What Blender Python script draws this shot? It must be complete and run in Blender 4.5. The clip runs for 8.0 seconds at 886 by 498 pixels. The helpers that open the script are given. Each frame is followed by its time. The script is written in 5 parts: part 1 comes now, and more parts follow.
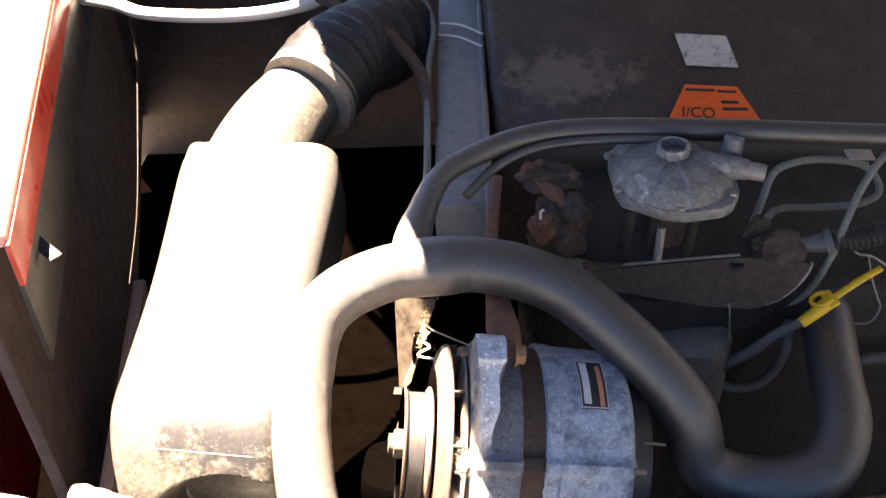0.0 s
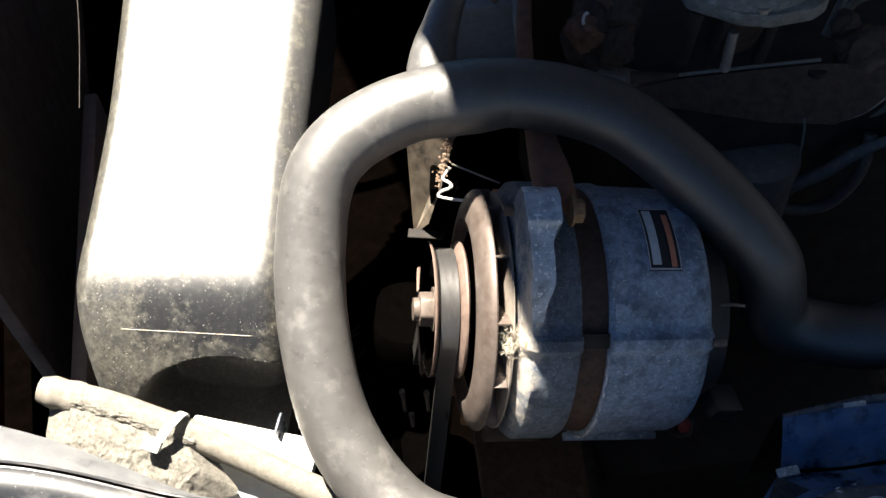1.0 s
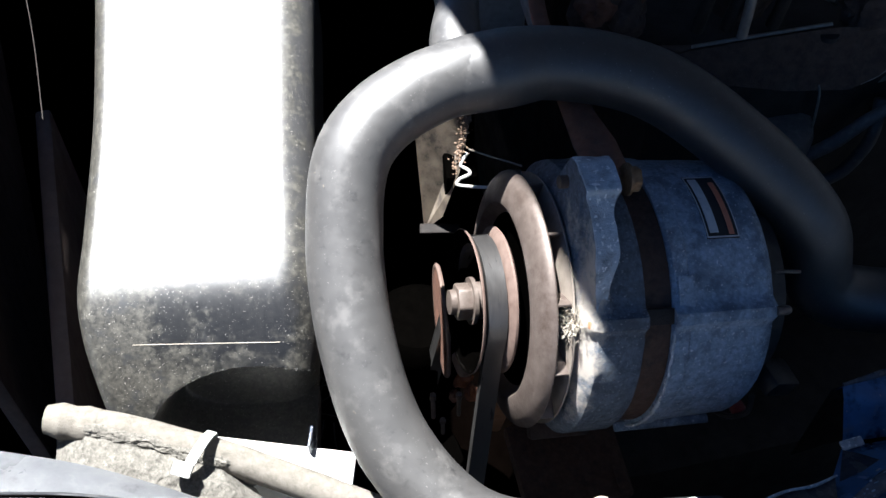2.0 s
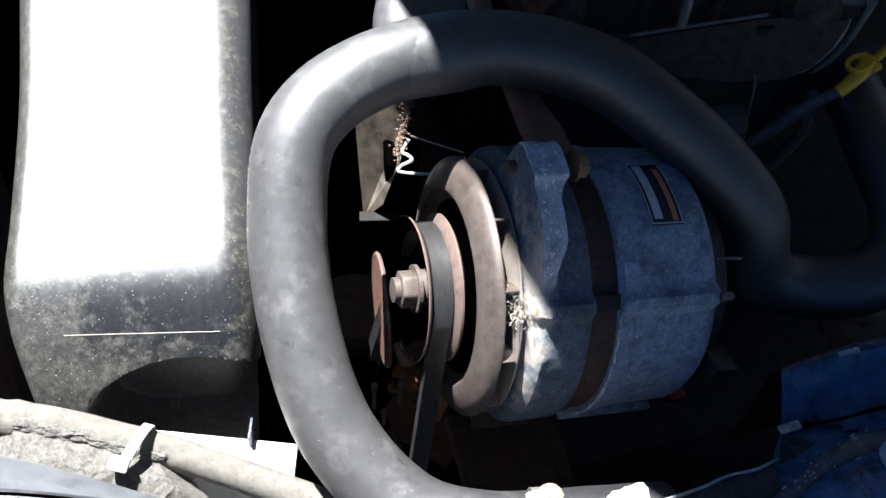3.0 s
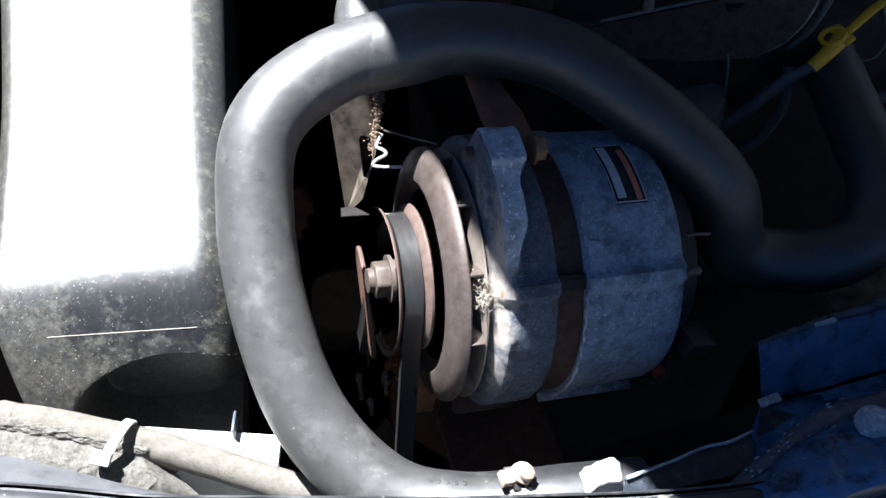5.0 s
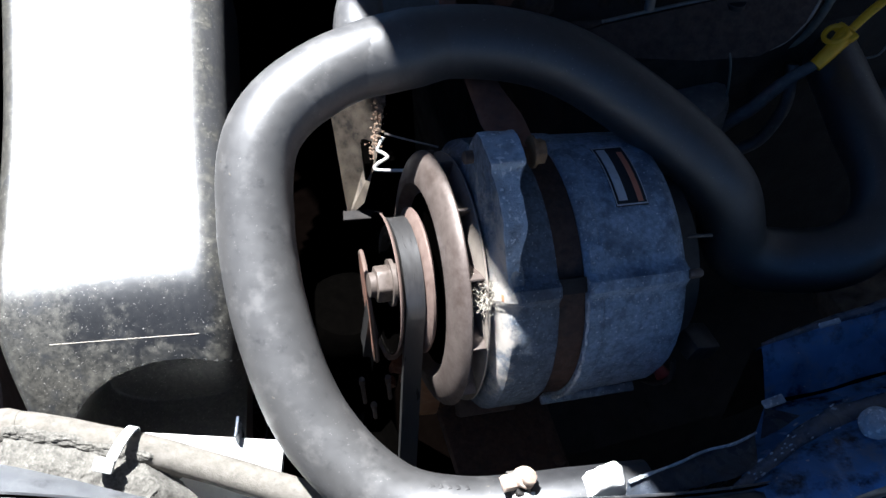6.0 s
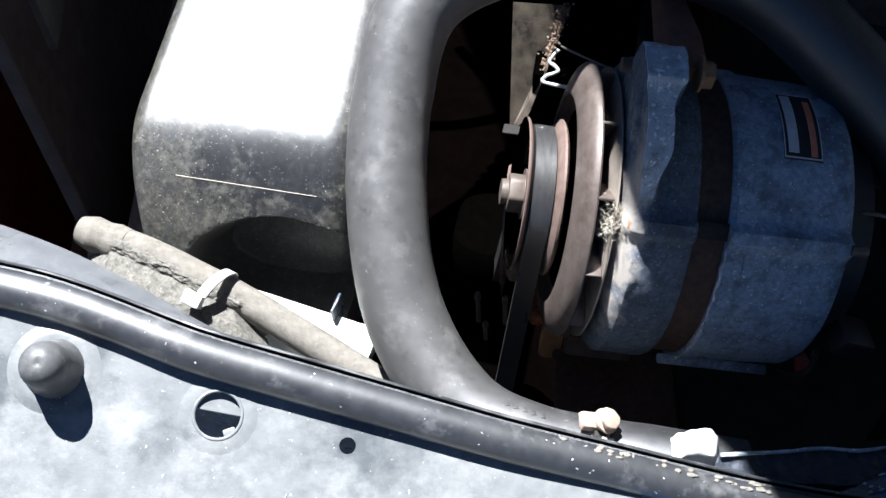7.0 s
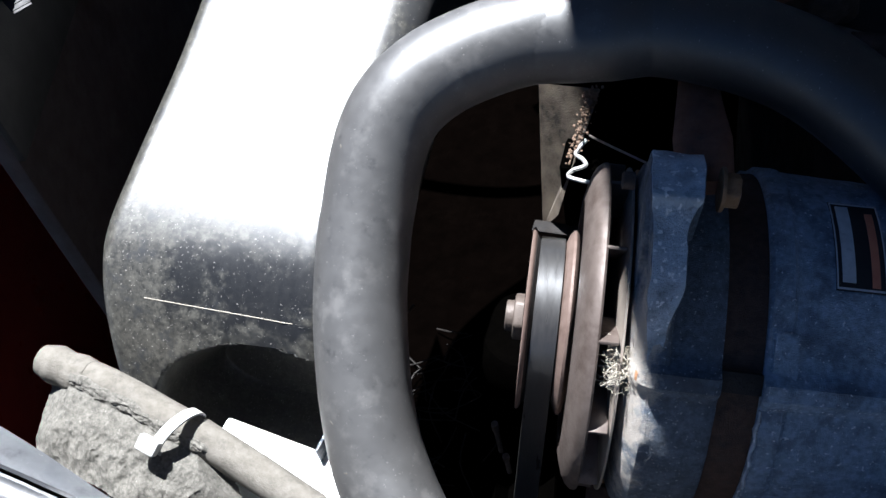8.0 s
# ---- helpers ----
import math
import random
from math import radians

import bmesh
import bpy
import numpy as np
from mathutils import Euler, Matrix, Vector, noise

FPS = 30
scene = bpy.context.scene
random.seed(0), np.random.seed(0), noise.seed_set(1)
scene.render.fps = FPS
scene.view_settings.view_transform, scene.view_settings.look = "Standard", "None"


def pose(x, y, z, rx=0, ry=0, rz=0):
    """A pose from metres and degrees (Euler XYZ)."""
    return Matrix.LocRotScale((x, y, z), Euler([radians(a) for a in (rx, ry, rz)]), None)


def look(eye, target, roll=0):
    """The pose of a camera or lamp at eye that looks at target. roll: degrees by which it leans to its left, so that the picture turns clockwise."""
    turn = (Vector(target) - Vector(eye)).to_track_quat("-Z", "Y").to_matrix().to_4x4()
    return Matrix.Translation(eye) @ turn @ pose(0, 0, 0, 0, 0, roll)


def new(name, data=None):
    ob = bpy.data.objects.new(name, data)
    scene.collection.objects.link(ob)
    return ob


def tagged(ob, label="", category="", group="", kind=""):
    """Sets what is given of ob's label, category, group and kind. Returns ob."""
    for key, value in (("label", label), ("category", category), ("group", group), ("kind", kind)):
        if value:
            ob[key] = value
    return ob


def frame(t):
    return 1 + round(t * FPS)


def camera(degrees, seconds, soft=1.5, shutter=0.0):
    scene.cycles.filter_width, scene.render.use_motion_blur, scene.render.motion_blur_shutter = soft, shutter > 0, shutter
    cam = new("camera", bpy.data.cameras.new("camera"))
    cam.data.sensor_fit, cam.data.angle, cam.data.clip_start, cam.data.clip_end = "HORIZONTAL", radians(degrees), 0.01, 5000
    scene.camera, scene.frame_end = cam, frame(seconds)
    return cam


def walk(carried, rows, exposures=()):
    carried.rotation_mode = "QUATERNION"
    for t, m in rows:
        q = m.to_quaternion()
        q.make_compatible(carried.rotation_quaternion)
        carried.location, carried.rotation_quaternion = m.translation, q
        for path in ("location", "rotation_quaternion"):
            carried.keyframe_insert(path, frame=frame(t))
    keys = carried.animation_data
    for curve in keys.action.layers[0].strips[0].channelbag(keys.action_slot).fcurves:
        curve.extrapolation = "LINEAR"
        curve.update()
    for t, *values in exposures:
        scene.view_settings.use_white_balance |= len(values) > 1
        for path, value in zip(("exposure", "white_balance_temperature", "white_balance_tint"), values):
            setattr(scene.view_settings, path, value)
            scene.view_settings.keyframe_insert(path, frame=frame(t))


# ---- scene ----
cam = camera(46.58, 8.0)
PATH = [
    (0, (0.10337, 0.11677, 1.33934), (-0.08681, 1.65874, 0.07991), -3.537),
    (0.1, (0.08680, 0.12786, 1.32840), (-0.06488, 1.62010, 0.00544), -2.279),
    (0.2, (0.07349, 0.14151, 1.32358), (-0.07802, 1.56805, -0.06998), -1.972),
    (0.3, (0.06540, 0.15925, 1.31440), (-0.08601, 1.54510, -0.11964), -1.534),
    (0.4, (0.06705, 0.18218, 1.30985), (-0.08385, 1.51276, -0.17567), -1.413),
    (0.5, (0.06108, 0.19941, 1.30561), (-0.03145, 1.50393, -0.20755), 0.102),
    (0.6, (0.06461, 0.21137, 1.30183), (-0.05985, 1.47488, -0.24350), -1.681),
    (0.7, (0.06496, 0.22434, 1.29516), (-0.08340, 1.46733, -0.26463), -2.072),
    (0.8, (0.06050, 0.22719, 1.29467), (-0.07173, 1.47028, -0.26650), -2.335),
    (0.9, (0.05974, 0.23683, 1.29300), (-0.08561, 1.44607, -0.29339), -4.333),
    (1, (0.05243, 0.24540, 1.29130), (-0.05868, 1.43736, -0.31085), -4.295),
    (1.2, (0.03217, 0.24767, 1.28641), (-0.02847, 1.46007, -0.30306), -4.167),
    (2.3, (-0.03180, 0.25362, 1.23821), (0.14684, 1.49393, -0.32055), 3.387),
    (2.5, (-0.03458, 0.26073, 1.23810), (0.19435, 1.48619, -0.32583), 5.959),
    (3, (-0.03439, 0.25265, 1.23576), (0.20679, 1.47490, -0.32883), 4.829),
    (3.5, (-0.02015, 0.25134, 1.23869), (0.17630, 1.46029, -0.34240), 0.811),
    (4, (-0.01101, 0.24350, 1.24050), (0.18493, 1.47004, -0.32704), 0.180),
    (4.5, (-0.00961, 0.23969, 1.23973), (0.17323, 1.46774, -0.32822), 0.105),
    (4.7, (-0.00264, 0.23535, 1.23867), (0.17080, 1.47539, -0.32088), -0.142),
    (5.8, (0.00250, 0.23357, 1.23904), (0.15120, 1.47785, -0.31969), -1.675),
    (6, (0.00497, 0.23742, 1.24091), (0.14850, 1.47560, -0.32316), -1.858),
    (6.3, (0.00734, 0.23248, 1.24437), (0.06769, 1.49698, -0.30399), -4.247),
    (6.5, (0.01576, 0.23076, 1.24143), (-0.07387, 1.49079, -0.30915), -7.174),
    (6.6, (0.00527, 0.22652, 1.23567), (-0.12151, 1.48764, -0.31142), -5.758),
    (6.8, (0.02254, 0.22557, 1.21113), (-0.17927, 1.43113, -0.37187), -5.883),
    (7, (0.05033, 0.22496, 1.18653), (-0.23297, 1.44617, -0.37180), -4.209),
    (7.2, (0.06272, 0.23929, 1.17044), (-0.32384, 1.48413, -0.34645), -4.275),
    (7.5, (0.08166, 0.25726, 1.17442), (-0.41754, 1.49054, -0.31884), -7.280),
    (7.8, (0.09329, 0.28746, 1.17128), (-0.37025, 1.52592, -0.32917), -7.129),
    (7.9, (0.09181, 0.29701, 1.15359), (-0.39078, 1.56034, -0.31988), -10.122),
    (8, (0.10041, 0.31936, 1.15498), (-0.47187, 1.50994, -0.34669), -14.357),
]
EXPOSURES = [(0.0, 4.80, 7700, 20), (0.3, 3.90, 7200, 17), (0.6, 2.98, 6300, 9), (1.0, 2.72, 6000, 7), (1.3, 2.60, 5800, 7), (2.2, 2.36, 5150, 8), (6.0, 2.31, 5050, 8), (6.5, 2.33, 5050, 8), (7.0, 2.10, 5050, 8), (7.5, 2.08, 5050, 8), (8.0, 1.92, 5000, 8)]
walk(cam, [(t, look(eye, target, roll)) for t, eye, target, roll in PATH], EXPOSURES)

# ---------------------------------------------------------------- light
SUN_DIR = Vector((-0.22, 0.27, 1.0)).normalized()
world = bpy.data.worlds.new("sky_world")
scene.world = world
world.use_nodes = True
wn = world.node_tree
sky = wn.nodes.new("ShaderNodeTexSky")
sky.sky_type = "NISHITA"
sky.sun_disc = False
sky.ozone_density = 9.0
sky.dust_density = 0.1
sky.sun_elevation = math.asin(SUN_DIR.z)
sky.sun_rotation = math.atan2(SUN_DIR.x, SUN_DIR.y)
wn.links.new(sky.outputs[0], wn.nodes["Background"].inputs[0])
wn.nodes["Background"].inputs[1].default_value = 0.0112
sun_data = bpy.data.lights.new("sun", "SUN")
sun_data.energy, sun_data.angle, sun_data.color = 5.0, radians(0.5), (1.0, 0.855, 0.69)
sun = new("sun", sun_data)
sun.matrix_basis = look((0, 0, 6), Vector((0, 0, 6)) - SUN_DIR)

# ---------------------------------------------------------------- materials


def material(name, base, second, scale=60.0, rough=0.6, metal=0.0, bump=0.15, dust=None, dust_amount=0.0, dust_scale=25.0,
             specks=None, speck_scale=400.0, speck_amount=0.3, rough_var=0.15, spec=0.5, stretch=(1, 1, 1), stain=None, stain_scale=30.0, stain_amount=0.3, patches=None, coat=0.0, shade_span=None):
    """Two-scale mottled surface with an optional dust film and fine specks; the dust can fade out between two places
    along x, darkening a shaded end.
    """
    m = bpy.data.materials.new(name)
    m.use_nodes = True
    nt = m.node_tree
    p = nt.nodes["Principled BSDF"]
    co = nt.nodes.new("ShaderNodeTexCoord")
    mp = nt.nodes.new("ShaderNodeMapping")
    mp.inputs["Scale"].default_value = stretch
    nt.links.new(co.outputs["Object"], mp.inputs[0])

    def noise_tex(s, detail=6, rough_=0.6):
        n = nt.nodes.new("ShaderNodeTexNoise")
        n.inputs["Scale"].default_value, n.inputs["Detail"].default_value, n.inputs["Roughness"].default_value = s, detail, rough_
        nt.links.new(mp.outputs[0], n.inputs["Vector"])
        return n.outputs[0]

    def ramp(v, lo, hi):
        r = nt.nodes.new("ShaderNodeMapRange")
        r.inputs[1].default_value, r.inputs[2].default_value = lo, hi
        nt.links.new(v, r.inputs[0])
        return r.outputs[0]

    def mix(fac, a, b):
        x = nt.nodes.new("ShaderNodeMix")
        x.data_type = "RGBA"
        nt.links.new(fac, x.inputs[0])
        for sock, v in ((x.inputs[6], a), (x.inputs[7], b)):
            if isinstance(v, tuple):
                sock.default_value = (*v, 1)
            else:
                nt.links.new(v, sock)
        return x.outputs[2]

    # fades dust and stain along x, putting shade into the colour
    def shade_fade(mask):
        if not shade_span:
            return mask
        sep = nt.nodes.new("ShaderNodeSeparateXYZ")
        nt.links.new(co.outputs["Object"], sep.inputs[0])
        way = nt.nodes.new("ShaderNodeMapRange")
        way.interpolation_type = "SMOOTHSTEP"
        way.inputs[1].default_value, way.inputs[2].default_value, way.inputs[3].default_value, way.inputs[4].default_value = *shade_span, 1.0, 0.03
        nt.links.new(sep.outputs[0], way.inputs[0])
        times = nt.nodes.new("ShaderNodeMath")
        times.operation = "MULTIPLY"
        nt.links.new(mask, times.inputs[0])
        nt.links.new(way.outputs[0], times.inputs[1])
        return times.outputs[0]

    fine = noise_tex(scale)
    col = mix(ramp(fine, 0.3, 0.7), base, second)
    if dust:
        d = ramp(noise_tex(dust_scale, 8, 0.7), 0.72 - 0.55 * dust_amount, 0.95 - 0.55 * dust_amount)
        col = mix(shade_fade(d), col, dust)
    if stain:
        col = mix(shade_fade(ramp(noise_tex(stain_scale, 10, 0.62), 0.72 - 0.55 * stain_amount, 0.86 - 0.55 * stain_amount)), col, stain)
    for centre, radii, tone in patches or ():
        away = nt.nodes.new("ShaderNodeVectorMath")
        away.operation = "SUBTRACT"
        nt.links.new(co.outputs["Object"], away.inputs[0])
        away.inputs[1].default_value = centre
        size = nt.nodes.new("ShaderNodeVectorMath")
        size.operation = "DIVIDE"
        nt.links.new(away.outputs[0], size.inputs[0])
        size.inputs[1].default_value = radii
        far = nt.nodes.new("ShaderNodeVectorMath")
        far.operation = "LENGTH"
        nt.links.new(size.outputs[0], far.inputs[0])
        rag = nt.nodes.new("ShaderNodeMath")
        rag.operation = "MULTIPLY_ADD"
        nt.links.new(noise_tex(60, 10, 0.72), rag.inputs[0])
        rag.inputs[1].default_value = 4.0
        nt.links.new(far.outputs["Value"], rag.inputs[2])
        inside = nt.nodes.new("ShaderNodeMapRange")
        inside.inputs[1].default_value, inside.inputs[2].default_value = 3.1, 2.45
        inside.inputs[3].default_value, inside.inputs[4].default_value = 0.0, 0.95
        nt.links.new(rag.outputs[0], inside.inputs[0])
        col = mix(inside.outputs[0], col, tone)
    if specks:
        s = ramp(noise_tex(speck_scale, 2, 0.5), 0.78 - 0.3 * speck_amount, 0.84 - 0.3 * speck_amount)
        col = mix(s, col, specks)
    nt.links.new(col, p.inputs["Base Color"])
    rr = nt.nodes.new("ShaderNodeMapRange")
    rr.inputs[1].default_value, rr.inputs[2].default_value = 0.3, 0.7
    rr.inputs[3].default_value, rr.inputs[4].default_value = max(0.03, rough - rough_var), min(1, rough + rough_var)
    nt.links.new(noise_tex(scale * 0.4), rr.inputs[0])
    nt.links.new(rr.outputs[0], p.inputs["Roughness"])
    p.inputs["Metallic"].default_value = metal
    p.inputs["Specular IOR Level"].default_value = spec
    p.inputs["Coat Weight"].default_value, p.inputs["Coat Roughness"].default_value = coat, 0.5
    if bump:
        b = nt.nodes.new("ShaderNodeBump")
        b.inputs["Strength"].default_value, b.inputs["Distance"].default_value = bump, 0.0015
        nt.links.new(noise_tex(scale * 4, 8, 0.65), b.inputs["Height"])
        nt.links.new(b.outputs[0], p.inputs["Normal"])
    return m


